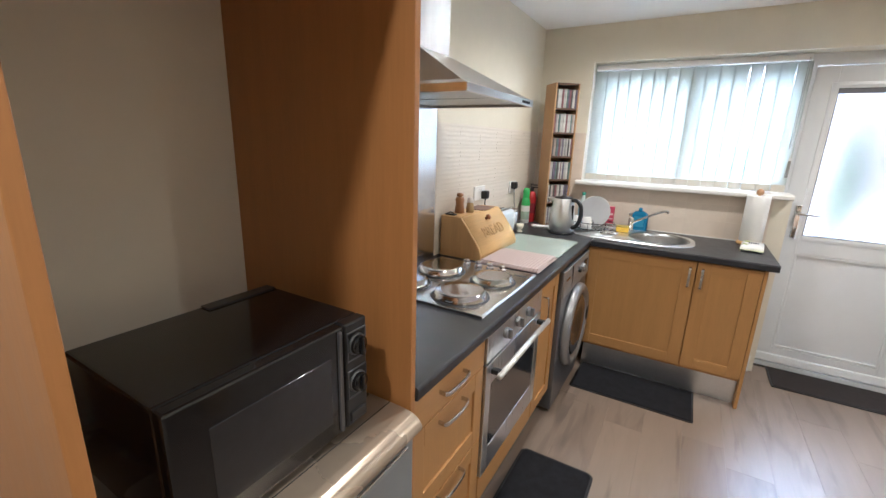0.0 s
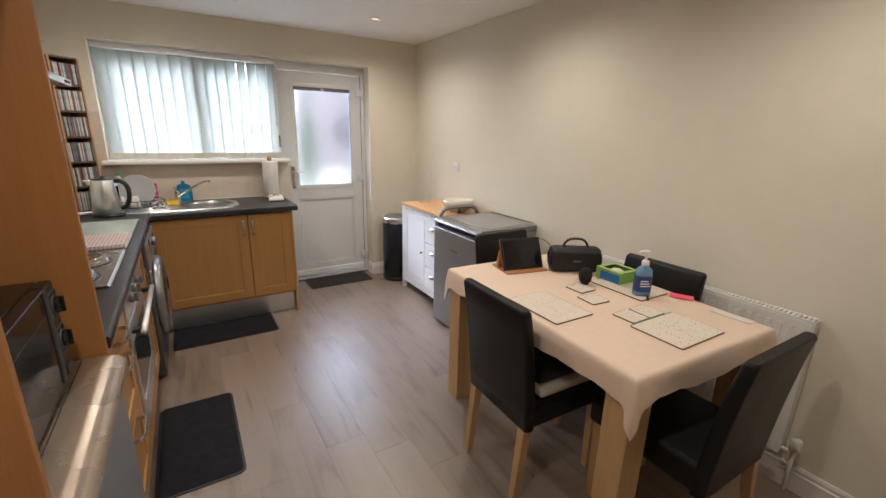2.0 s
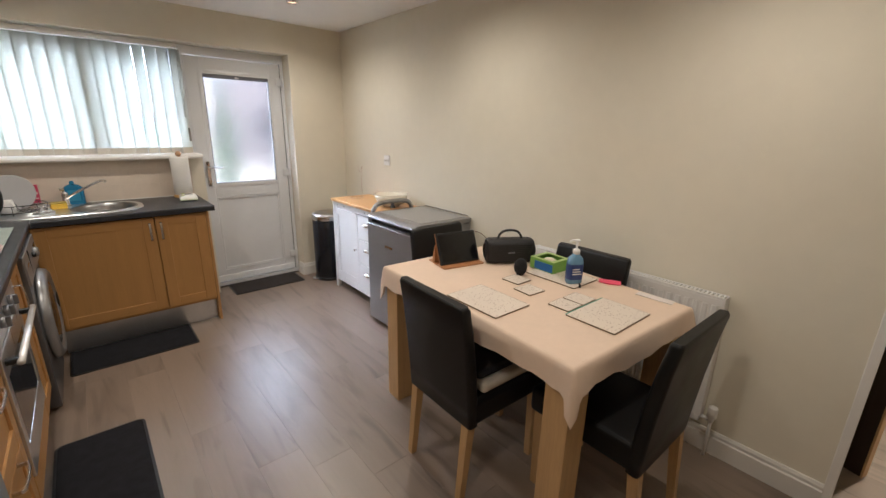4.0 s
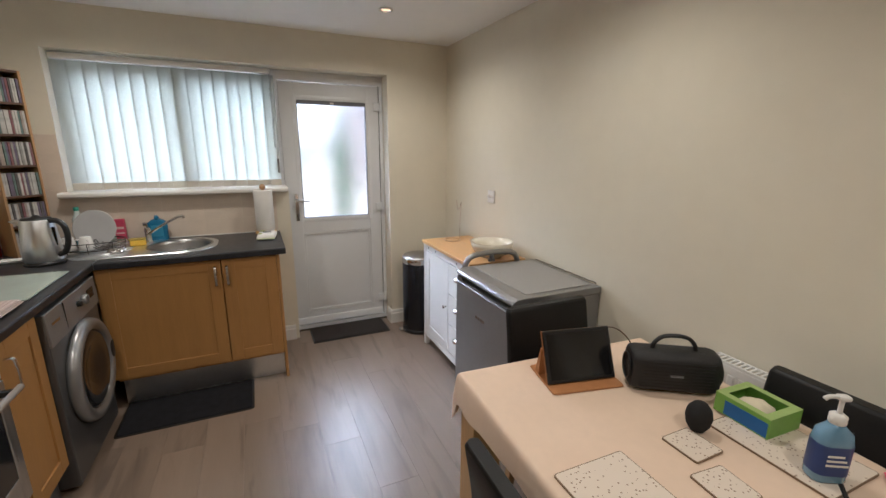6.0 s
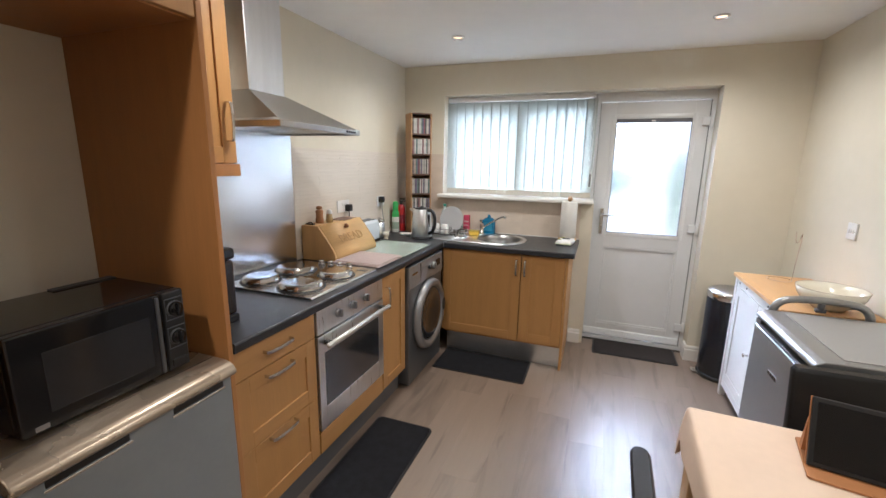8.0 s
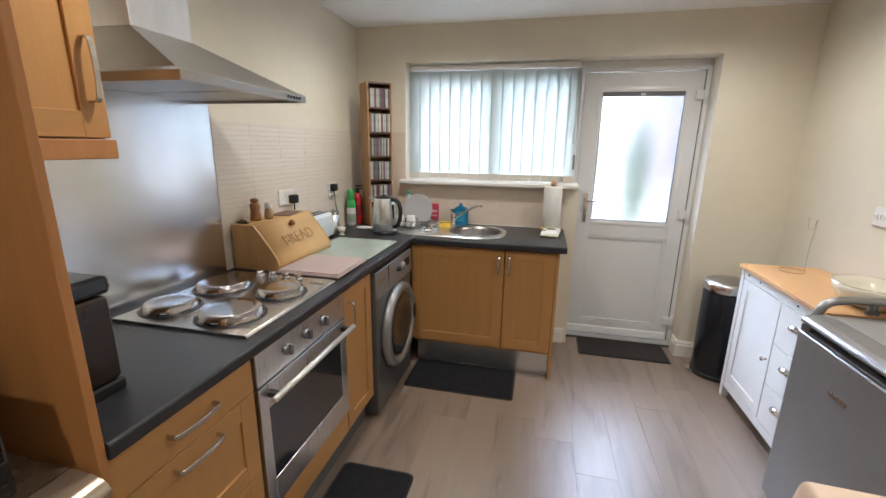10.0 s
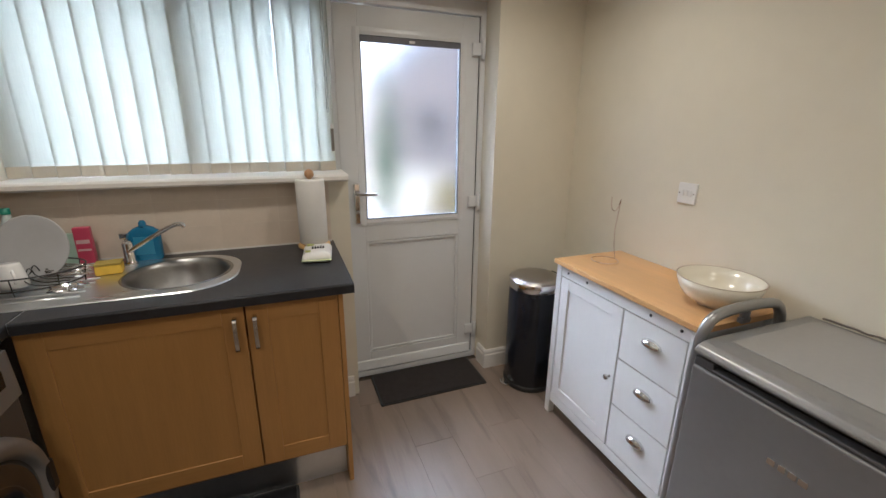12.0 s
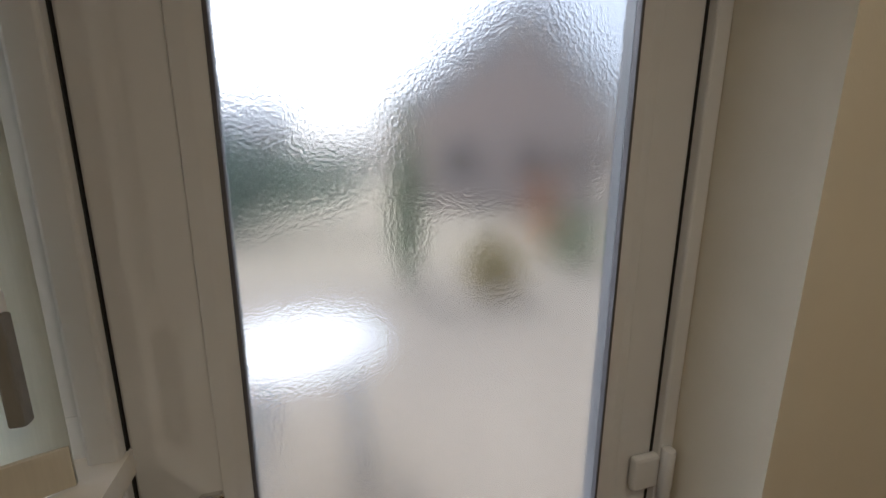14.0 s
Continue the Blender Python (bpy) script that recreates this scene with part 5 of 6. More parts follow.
part("board", prism(rounded(-0.37, 0.027, 2.665, 3.118, 0.02), 0.003, 0.008, "z", 0.001), GLASS_BOARD, gb)
for x in (-0.34, 0.0):
    for y in (2.70, 3.09):
        part("foot", cyl((x, y, 0), 0.006, 0.0035, seg=10), WHITE_P, gb)


def checked(name, a, b, scale):
    m = mat(name, a, 0.9, vary=0.05, bump=0.5, bump_scale=300)
    N, L = m.node_tree.nodes, m.node_tree.links
    tc = N.new("ShaderNodeTexCoord")
    sx = N.new("ShaderNodeSeparateXYZ")
    L.new(tc.outputs["Object"], sx.inputs[0])
    outs = []
    for ax in (0, 1):
        mu = N.new("ShaderNodeMath")
        mu.operation = "MULTIPLY"
        mu.inputs[1].default_value = scale
        L.new(sx.outputs[ax], mu.inputs[0])
        fr2 = N.new("ShaderNodeMath")
        fr2.operation = "FRACT"
        L.new(mu.outputs[0], fr2.inputs[0])
        lt = N.new("ShaderNodeMath")
        lt.operation = "LESS_THAN"
        lt.inputs[1].default_value = 0.35
        L.new(fr2.outputs[0], lt.inputs[0])
        outs.append(lt)
    ad = N.new("ShaderNodeMath")
    ad.operation = "ADD"
    L.new(outs[0].outputs[0], ad.inputs[0])
    L.new(outs[1].outputs[0], ad.inputs[1])
    mu = N.new("ShaderNodeMath")
    mu.operation = "MULTIPLY"
    mu.inputs[1].default_value = 0.5
    L.new(ad.outputs[0], mu.inputs[0])
    mx = N.new("ShaderNodeMix")
    mx.data_type = "RGBA"
    mx.inputs["A"].default_value, mx.inputs["B"].default_value = (*a, 1), (*b, 1)
    L.new(mu.outputs[0], mx.inputs["Factor"])
    L.new(mx.outputs["Result"], N["Principled BSDF"].inputs["Base Color"])
    return m


TEA = checked("checked_cotton", (0.56, 0.48, 0.46), (0.24, 0.15, 0.14), 62)
tt = thing("tea_towel", (0, 0, Z + 0.008), "folded pink-brown checked tea towel on the worktop", "tea towel")
random.seed(8)
for k in range(3):
    e = 0.006 * k
    bm = prism(rounded(-0.285 + e, 0.030 - 0.5 * e, 2.325 + e, 2.640 - e, 0.012), 0.0055 * k, 0.0055 * k + 0.0052, "z", 0.002)
    part("fold", bm, TEA, tt)

ke = thing("kettle", (-0.152, 3.365, Z), "brushed steel cordless kettle with black handle", "kettle")
part("power_base", lathe([(0, 0), (0.085, 0), (0.088, 0.006), (0.085, 0.016), (0, 0.017)], 36), BLACK, ke)
part("jug", lathe([(0, 0.018), (0.083, 0.018), (0.086, 0.026), (0.080, 0.12), (0.069, 0.235), (0.066, 0.24), (0, 0.241)], 44), STEEL, ke)
part("lid", lathe([(0.064, 0.240), (0.060, 0.248), (0.02, 0.252), (0.012, 0.262), (0, 0.264)], 32), BLACK, ke)
part("spout", turned(prism([(-0.062, 0.205), (-0.105, 0.236), (-0.098, 0.242), (-0.060, 0.241)], -0.018, 0.018, "y", 0.004), pose(0, 0, 0, 0, 0, 8)), STEEL, ke)
part("handle", turned(tube([(0.062, 0, 0.232), (0.105, 0, 0.236), (0.140, 0, 0.20), (0.142, 0, 0.12), (0.115, 0, 0.06), (0.080, 0, 0.05)], 0.014, 12), pose(0, 0, 0, 0, 0, -20)), BLACK, ke)
part("water_window", turned(box(0.064, 0.081, -0.008, 0.008, 0.06, 0.20, 0.004), pose(0, 0, 0, 0, 0, -20)), BLACK_GL, ke)
sr = thing("spoon_rest", (-0.30, 3.46, Z), "white ceramic spoon rest beside the kettle", "spoon rest", rz=10)
part("dish", loft([[(x * s, y * s, z) for x, y in rounded(-0.10, 0.07, -0.035, 0.035, 0.03)] for z, s in ((0, 0.8), (0.014, 1.0), (0.014, 0.94), (0.006, 0.75))]), WHITE_C, sr)

gb2 = thing("spray_bottle", (-0.487, 3.555, Z), "white cleaning bottle with bright green cap", "bottle")
part("body", lathe([(0, 0), (0.030, 0), (0.033, 0.005), (0.033, 0.15), (0.028, 0.18), (0.02, 0.192), (0, 0.193)], 28), WHITE_P, gb2)
part("shoulder", lathe([(0.0336, 0.135), (0.0336, 0.15), (0.0286, 0.181), (0.0206, 0.194), (0.02, 0.194)], 28), GREEN, gb2)
part("cap", lathe([(0.024, 0.19), (0.026, 0.20), (0.026, 0.245), (0.022, 0.262), (0.012, 0.268), (0, 0.268)], 24), GREEN, gb2)
part("label_band", lathe([(0.0334, 0.03), (0.0336, 0.032), (0.0336, 0.088), (0.0334, 0.09)], 28), mat("grey_green_print", (0.36, 0.44, 0.36), 0.5), gb2)
fe = thing("fire_extinguisher", (-0.475, 3.64, Z), "small red fire extinguisher with black valve", "fire extinguisher")
part("cylinder", lathe([(0, 0), (0.036, 0), (0.038, 0.006), (0.038, 0.19), (0.030, 0.222), (0.014, 0.236), (0, 0.238)], 30), RED, fe)
part("valve", joined(cyl((0, 0, 0.234), 0.014, 0.03, seg=16), box(-0.012, 0.045, -0.008, 0.008, 0.262, 0.272, 0.003), box(-0.012, 0.04, -0.008, 0.008, 0.280, 0.290, 0.003)), BLACK, fe)
part("label_band", lathe([(0.0384, 0.07), (0.0388, 0.072), (0.0388, 0.145), (0.0384, 0.147)], 30), mat("dark_red_print", (0.20, 0.02, 0.03), 0.4), fe)

# tower of discs standing across the corner
TWX, TWY, TWR = -0.318, 3.665, 42.5
tw = thing("cd_tower", (TWX, TWY, Z), "tall pine tower rack filled with discs in the corner", "cd rack", rz=TWR)
# Pine darkened in its colour for the shade of the corner.
TOWER_WOOD = wood("aged_pine_upright", (0.36, 0.215, 0.095), 0.45, "z", vary=0.15)
tw_w, tw_d, tw_h, tn = 0.092, 0.080, 1.010, 6
part("side_panel", box(-tw_w, -tw_w + 0.012, -tw_d, tw_d, 0, tw_h, 0.002), TOWER_WOOD, tw)
part("side_panel", box(tw_w - 0.012, tw_w, -tw_d, tw_d, 0, tw_h, 0.002), TOWER_WOOD, tw)
part("back_panel", box(-tw_w + 0.012, tw_w - 0.012, tw_d - 0.006, tw_d - 0.0005, 0, tw_h - 0.001), TOWER_WOOD, tw)
DKW = mat("dark_stained_wood", (0.09, 0.05, 0.03), 0.5)
pitch_z = (tw_h - 0.012) / tn
for k in range(tn + 1):
    part("shelf", box(-tw_w + 0.0122, tw_w - 0.0122, -tw_d + 0.002, tw_d - 0.0065, k * pitch_z, k * pitch_z + 0.012, 0.001), DKW, tw)
tones = [(0.42, 0.41, 0.39), (0.27, 0.26, 0.25), (0.10, 0.095, 0.095), (0.33, 0.28, 0.25), (0.20, 0.10, 0.11), (0.14, 0.12, 0.17), (0.48, 0.47, 0.45), (0.13, 0.18, 0.17)]
cases = []
for n, c in enumerate(tones):
    cm = mat("disc_spine_%d" % n, c, 0.22, vary=0.25, scale=30)
    b = box(-0.0051, 0.0051, -0.072, 0.06, 0, 0.125, 0.0006, 1)
    me = bpy.data.meshes.new("cd_case")
    b.to_mesh(me)
    b.free()
    me.materials.append(cm)
    cases.append(me)
rng = random.Random(5)
base_m = pose(TWX, TWY, Z, 0, 0, TWR)
for k in range(tn):
    x = -tw_w + 0.019
    while x < tw_w - 0.018:
        o = new("cd_case", rng.choice(cases + cases[:1] * 2 + cases[6:7] * 2))
        o.matrix_basis = base_m @ pose(x, rng.uniform(-0.006, 0.004), k * pitch_z + 0.0122)
        tagged(o, "plastic disc case standing upright in the tower rack", "cd case", "discs in the tower")
        x += 0.0112

# ---- round the sink ----
ZD = CT + 0.0045
rk = thing("dish_rack", (0.0, 3.60, ZD), "black wire dish rack on the drainer", "dish rack")
ring_pts = [(0.13 * math.cos(a) * 1.15, 0.115 * math.sin(a), 0) for a in [2 * math.pi * q / 16 for q in range(16)]]
part("base_ring", tube([(x, y, 0.016) for x, y, z in ring_pts], 0.0028, 8, True), BLACK, rk)
part("top_ring", tube([(x * 1.06, y * 1.06, 0.06) for x, y, z in ring_pts], 0.0028, 8, True), BLACK, rk)
for q in range(0, 16, 2):
    x, y, z = ring_pts[q]
    part("upright", tube([(x, y, 0.0), (x * 1.06, y * 1.06, 0.06)], 0.002, 6, rounds=0), BLACK, rk)
for q in range(5):
    y = -0.07 + 0.035 * q
    part("plate_wire", tube([(-0.12, y, 0.016), (-0.02, y, 0.016), (0.0, y, 0.075), (0.02, y, 0.016), (0.12, y, 0.016)], 0.002, 6), BLACK, rk)
pt = thing("dinner_plate", (0.005, 3.665, ZD + 0.008), "pale grey dinner plate standing in the dish rack", "plate")
part("plate", turned(lathe([(0, 0.0), (0.06, 0.0), (0.075, 0.004), (0.112, 0.014), (0.114, 0.017), (0.11, 0.0175), (0.074, 0.009), (0, 0.006)], 48), pose(0, 0, 0.113, 78, 0, -8)), mat("pale_grey_ceramic", (0.44, 0.44, 0.45), 0.25, vary=0.04), pt)


def cup(at, label, rot=180, tilt=0):
    c = thing("tea_cup", at, label, "cup", "cups in the dish rack")
    part("bowl", turned(lathe([(0, 0), (0.026, 0), (0.028, 0.004), (0.036, 0.05), (0.040, 0.078), (0.037, 0.078), (0.032, 0.05), (0.023, 0.008), (0, 0.006)], 30), pose(0, 0, 0.08, 180, 0, 0)), WHITE_C, c)
    part("ear", turned(tube([(0.036, 0, 0.022), (0.058, 0, 0.025), (0.058, 0, 0.055), (0.032, 0, 0.06)], 0.0045, 8), pose(0, 0, 0, 0, 0, rot)), WHITE_C, c)


cup((-0.105, 3.555, ZD + 0.018), "white tea cup upside down in the dish rack", 20)
cup((-0.02, 3.545, ZD + 0.018), "white tea cup upside down in the dish rack", -60)
cb2 = thing("clear_bottle", (-0.115, 3.80, Z), "clear bottle with green cap and blue liquid", "bottle")
part("liquid", lathe([(0, 0.0), (0.028, 0.0), (0.030, 0.006), (0.030, 0.13), (0, 0.131)], 26), mat("pale_blue_liquid", (0.25, 0.45, 0.55), 0.15), cb2)
part("neck", lathe([(0.030, 0.1305), (0.029, 0.17), (0.014, 0.21), (0.012, 0.225), (0, 0.226)], 26), mat("milky_plastic", (0.55, 0.62, 0.62), 0.15), cb2)
part("cap", lathe([(0.0145, 0.224), (0.0145, 0.245), (0, 0.247)], 20), mat("teal_green_cap", (0.03, 0.25, 0.18), 0.4), cb2)
rp = thing("sponge_pack", (0.087, 3.825, Z), "pink-red packet standing behind the tap", "packet")
part("packet", box(-0.028, 0.028, -0.014, 0.014, 0, 0.155, 0.004), mat("pink_red_print", (0.50, 0.06, 0.12), 0.35), rp)
part("print_bar", joined(box(-0.022, 0.022, -0.0152, -0.0138, 0.09, 0.105), box(-0.022, 0.022, -0.0152, -0.0138, 0.06, 0.068)), mat("pale_print", (0.65, 0.45, 0.45), 0.4), rp)
pk = thing("paper_packet", (0.035, 3.835, Z), "small pale green packet against the tiles", "packet")
part("packet", box(-0.025, 0.025, -0.008, 0.008, 0, 0.13, 0.003), mat("mint_print", (0.45, 0.60, 0.50), 0.5), pk)
wl = thing("washing_up_liquid", (0.292, 3.82, Z), "blue bottle of washing-up liquid by the tap", "bottle")
part("body", loft([[(x, y, z) for x, y in rounded(-w, w, -0.026, 0.026, 0.02)] for z, w in ((0, 0.052), (0.01, 0.057), (0.10, 0.058), (0.122, 0.054), (0.138, 0.034), (0.145, 0.014))]), BLUE_P, wl)
part("label", box(-0.034, 0.034, -0.0275, -0.0262, 0.03, 0.105, 0.0005), mat("blue_print", (0.05, 0.26, 0.45), 0.35), wl)
part("cap", lathe([(0.014, 0.144), (0.013, 0.160), (0.008, 0.168), (0, 0.169)], 18), BLUE_P, wl)
spg = thing("sponge", (0.205, 3.665, ZD), "yellow washing-up sponge on the sink edge", "sponge", rz=8)
part("foam", box(-0.042, 0.042, -0.03, 0.03, 0, 0.036, 0.006), YELLOW, spg)
part("scourer", box(-0.042, 0.042, -0.03, 0.03, 0.0362, 0.044, 0.002), mat("olive_scourer", (0.40, 0.30, 0.06), 0.95), spg)
cw = thing("crumpled_wrap", (0.135, 3.50, ZD), "crumpled clear film and foil on the drainer", "wrap")
bm = bmesh.new()
bmesh.ops.create_icosphere(bm, subdivisions=3, radius=0.035)
for v in bm.verts:
    q = 1 + 0.5 * noise.noise(v.co * 60)
    v.co = Vector((v.co.x * 1.4 * q, v.co.y * 0.9 * q, max(0.0, v.co.z * 0.45 * q + 0.01)))
part("foil", bm, CHROME, cw)
cy = thing("cutlery_heap", (0.10, 3.60, ZD), "heap of steel cutlery in the rack", "cutlery")
rng = random.Random(3)
for k in range(6):
    a = rng.uniform(-0.6, 0.6)
    part("utensil", tube([(-0.07 * math.cos(a), -0.05 * math.sin(a) + 0.01 * k, 0.02 + 0.006 * k), (0.07 * math.cos(a), 0.05 * math.sin(a) + 0.01 * k, 0.03 + 0.004 * k)], 0.003, 8, rounds=0), CHROME, cy)

kr = thing("kitchen_roll", (0.962, 3.805, Z), "white kitchen roll on a pale wooden holder", "kitchen roll")
part("holder_base", lathe([(0, 0), (0.070, 0), (0.073, 0.004), (0.073, 0.014), (0.068, 0.018), (0, 0.018)], 36), PINE, kr)
part("spindle", cyl((0, 0, 0.018), 0.009, 0.302, seg=14), PINE_Z, kr)
bm = lathe([(0.020, 0.020), (0.058, 0.020), (0.064, 0.024), (0.064, 0.310), (0.061, 0.318), (0.021, 0.318), (0.020, 0.310)], 44)
part("paper", bm, PAPER, kr)
part("core", lathe([(0.0195, 0.021), (0.0215, 0.021), (0.0215, 0.3145), (0.0195, 0.3145), (0.0195, 0.021)], 28), mat("cardboard", (0.30, 0.22, 0.15), 0.9), kr)
part("finial", lathe([(0, 0.319), (0.012, 0.321), (0.020, 0.332), (0.021, 0.340), (0.018, 0.350), (0.010, 0.358), (0, 0.361)], 22), mat("turned_beech", (0.42, 0.24, 0.11), 0.4), kr)

sp_ = thing("wet_wipes_pack", (0.962, 3.638, Z), "soft white wipes packet with green corners", "packet", rz=-7)
rings = []
for z, s in ((0.0, 0.93), (0.012, 1.0), (0.024, 0.97), (0.034, 0.82), (0.0375, 0.5)):
    rings.append([(x * s, y * s, z + (0.002 * math.sin(x * 60) + 0.002 * math.sin(y * 75 + x * 40)) * (1 if z > 0 else 0)) for x, y in rounded(-0.060, 0.060, -0.092, 0.092, 0.012, 8)])
part("pack", loft(rings), WHITE_P, sp_)
part("end_seal", box(-0.060, 0.060, 0.088, 0.104, 0.009, 0.012, 0.001), mat("pale_lime", (0.62, 0.68, 0.42), 0.5), sp_)
part("end_seal", box(-0.060, 0.060, -0.104, -0.088, 0.009, 0.012, 0.001), mat("pale_lime", (0.62, 0.68, 0.42), 0.5), sp_)
part("leaf_print", joined(turned(cyl((-0.03, 0.05, 0.0300), 0.016, 0.0105, seg=18), Matrix.Diagonal((1, 1, 1, 1))), cyl((-0.036, -0.045, 0.0280), 0.012, 0.0115, seg=18)), mat("olive_print", (0.35, 0.38, 0.12), 0.5), sp_)
part("print_bar", joined(*[box(-0.022 + 0.011 * k, -0.015 + 0.011 * k, -0.012, 0.008 + 0.006 * (k % 2), 0.0350, 0.0432) for k in range(5)]), mat("black_print", (0.02, 0.02, 0.03), 0.5), sp_)

# coffee machine in the corner by the tall panel
cf = thing("coffee_machine", (-0.238, 1.362, Z), "black compact coffee machine with steel side and knob", "coffee machine")
part("base", box(-0.17, 0.16, -0.075, 0.075, 0, 0.03, 0.006), BLACK, cf)
part("body", box(-0.17, 0.158, -0.075, 0.071, 0.031, 0.24, 0.012, 3), mat("dark_brown_black_gloss", (0.022, 0.013, 0.010), 0.2, vary=0.2), cf)
part("side_plate", box(-0.12, 0.10, 0.0715, 0.079, 0.10, 0.215, 0.003), STEEL, cf)
part("lid", box(-0.172, 0.155, -0.078, 0.082, 0.241, 0.285, 0.012, 3), BLACK_GL, cf)
part("trim_strip", box(-0.160, 0.150, 0.0825, 0.0855, 0.255, 0.262, 0.001), CHROME, cf)
part("knob", cyl((0.04, 0.079, 0.17), 0.017, 0.03, (-90, 0, 0), 24), CHROME, cf)

# ---- on the white cabinet ----
ZW = 0.8525
bw = thing("serving_bowl", (2.275, 2.765, ZW), "wide cream ceramic bowl with dark rim line on cabinet", "bowl")
part("bowl", lathe([(0, 0.006), (0.05, 0.006), (0.05, 0.0), (0.062, 0.0), (0.068, 0.010), (0.106, 0.030), (0.128, 0.064), (0.139, 0.102), (0.135, 0.102), (0.124, 0.066), (0.100, 0.036), (0.06, 0.016), (0, 0.013)], 56), CERAMIC, bw)
part("rim_line", lathe([(0.1392, 0.1015), (0.1396, 0.1028), (0.1375, 0.1036), (0.1350, 0.1025)], 56), mat("dark_rim", (0.36, 0.28, 0.20), 0.4), bw)
ws = thing("wire_banana_stand", (2.255, 3.31, ZW), "slim copper wire stand with hook on the cabinet", "stand")
WIRE = mat("copper_wire", (0.62, 0.48, 0.40), 0.28, 1.0)
part("ring", tube([(0.062 * math.cos(a), 0.062 * math.sin(a), 0.0025) for a in [2 * math.pi * q / 14 for q in range(14)]], 0.0022, 8, True), WIRE, ws)
part("stem", tube([(0.062, 0.0, 0.0025), (0.075, 0.03, 0.05), (0.085, 0.05, 0.13), (0.09, 0.045, 0.215), (0.087, 0.035, 0.285)], 0.0016, 8, rounds=3), WIRE, ws)
part("hook", tube([(0.087, 0.035, 0.285), (0.08, 0.042, 0.235), (0.075, 0.06, 0.222), (0.073, 0.078, 0.240), (0.072, 0.080, 0.290)], 0.0016, 8), WIRE, ws)

# ---- on the dining table ----
ZT = TZ + 0.0018
MARK = speckled("speckled_placemat", (0.76, 0.67, 0.57), (0.30, 0.20, 0.14), 0.4, 84.0, 0.20)
EDGE = mat("brown_board_edge", (0.22, 0.15, 0.09), 0.6)


def board(name, x, y, w, h, rz, label, category, group):
    t = thing(name, (x, y, ZT), label, category, group, rz)
    part("core", prism(rounded(-w / 2, w / 2, -h / 2, h / 2, 0.008), 0, 0.004, "z"), EDGE, t)
    part("print", prism(rounded(-w / 2 + 0.003, w / 2 - 0.003, -h / 2 + 0.003, h / 2 - 0.003, 0.006), 0.004, 0.0048, "z"), MARK, t)
    return t


for x, y, w, h, r in ((1.603, 1.017, 0.212, 0.297, -1), (1.882, 0.612, 0.285, 0.212, -1), (2.124, 1.000, 0.205, 0.292, -1)):
    pm = board("placemat", x, y, w, h, r, "cream placemat with small brown printed marks", "placemat", "placemats")
    if w > h:
        part("edge_strip", box(-w / 2 + 0.006, w / 2 - 0.006, h / 2 - 0.003, h / 2 + 0.002, 0.0005, 0.0056, 0.001), mat("teal_tape", (0.05, 0.30, 0.22), 0.5), pm, "teal tape along one edge")
for x, y, r in ((1.903, 1.105, 0), (1.843, 0.980, -5), (1.828, 0.778, 0), (1.935, 0.776, 0)):
    board("coaster", x, y, 0.104, 0.104, r, "small cream coaster with brown printed marks", "coaster", "coasters")

ZP = ZT + 0.005
sb = thing("soap_dispenser", (2.085, 0.905, ZP), "blue hand soap bottle with white pump, on a placemat", "soap bottle", rz=-30)
part("body", loft([[(x, y, z) for x, y in rounded(-w, w, -d, d, min(w, d) * 0.8)] for z, w, d in ((0, 0.036, 0.024), (0.006, 0.039, 0.027), (0.10, 0.039, 0.027), (0.125, 0.034, 0.024), (0.14, 0.018, 0.016), (0.146, 0.014, 0.014))]), mat("clear_blue_soap", (0.16, 0.30, 0.46), 0.12, vary=0.08, coat=0.5), sb)
part("label", loft([[(x, y, z) for x, y in rounded(-0.0396, 0.0396, -0.0276, 0.0276, 0.022)] for z in (0.022, 0.098)], cap=False), mat("navy_label", (0.02, 0.05, 0.20), 0.35), sb)
part("label_bar", joined(*[box(-0.024, 0.024 - 0.006 * k, -0.0284, -0.0272, 0.048 + 0.012 * k, 0.053 + 0.012 * k) for k in range(3)]), WHITE_P, sb)
part("collar", lathe([(0.015, 0.145), (0.017, 0.148), (0.017, 0.165), (0.010, 0.170), (0, 0.171)], 22), WHITE_P, sb)
part("pump", joined(cyl((0, 0, 0.17), 0.005, 0.035, seg=12), box(-0.012, 0.014, -0.010, 0.010, 0.203, 0.216, 0.005), tube([(0, 0, 0.210), (-0.03, 0, 0.212), (-0.038, 0, 0.204)], 0.005)), WHITE_P, sb)

gbx = thing("open_carton", (2.172, 1.105, ZP), "green open carton with blue front and tissue inside", "carton", rz=-3)
GRN = mat("lime_green_card", (0.20, 0.40, 0.06), 0.45)
w, d, h = 0.068, 0.075, 0.058
part("base", box(-w, w, -d, d, 0, 0.003), GRN, gbx)
part("wall", box(-w, -w + 0.003, -d, d, 0.003, h), GRN, gbx)
part("wall", box(w - 0.003, w, -d, d, 0.003, h), GRN, gbx)
part("wall", box(-w + 0.003, w - 0.003, -d, -d + 0.003, 0.003, h), GRN, gbx)
part("wall", box(-w + 0.003, w - 0.003, d - 0.003, d, 0.003, h), GRN, gbx)
part("top_frame", joined(box(-w, w, -d, -d + 0.022, h, h + 0.002), box(-w, w, d - 0.022, d, h, h + 0.002), box(-w, -w + 0.02, -d + 0.022, d - 0.022, h, h + 0.002), box(w - 0.02, w, -d + 0.022, d - 0.022, h, h + 0.002)), mat("pale_green_card", (0.36, 0.50, 0.16), 0.45), gbx)
part("front_print", box(-w - 0.0012, -w + 0.0002, -d + 0.004, d - 0.03, 0.004, h - 0.012), mat("blue_card", (0.02, 0.13, 0.40), 0.4), gbx)
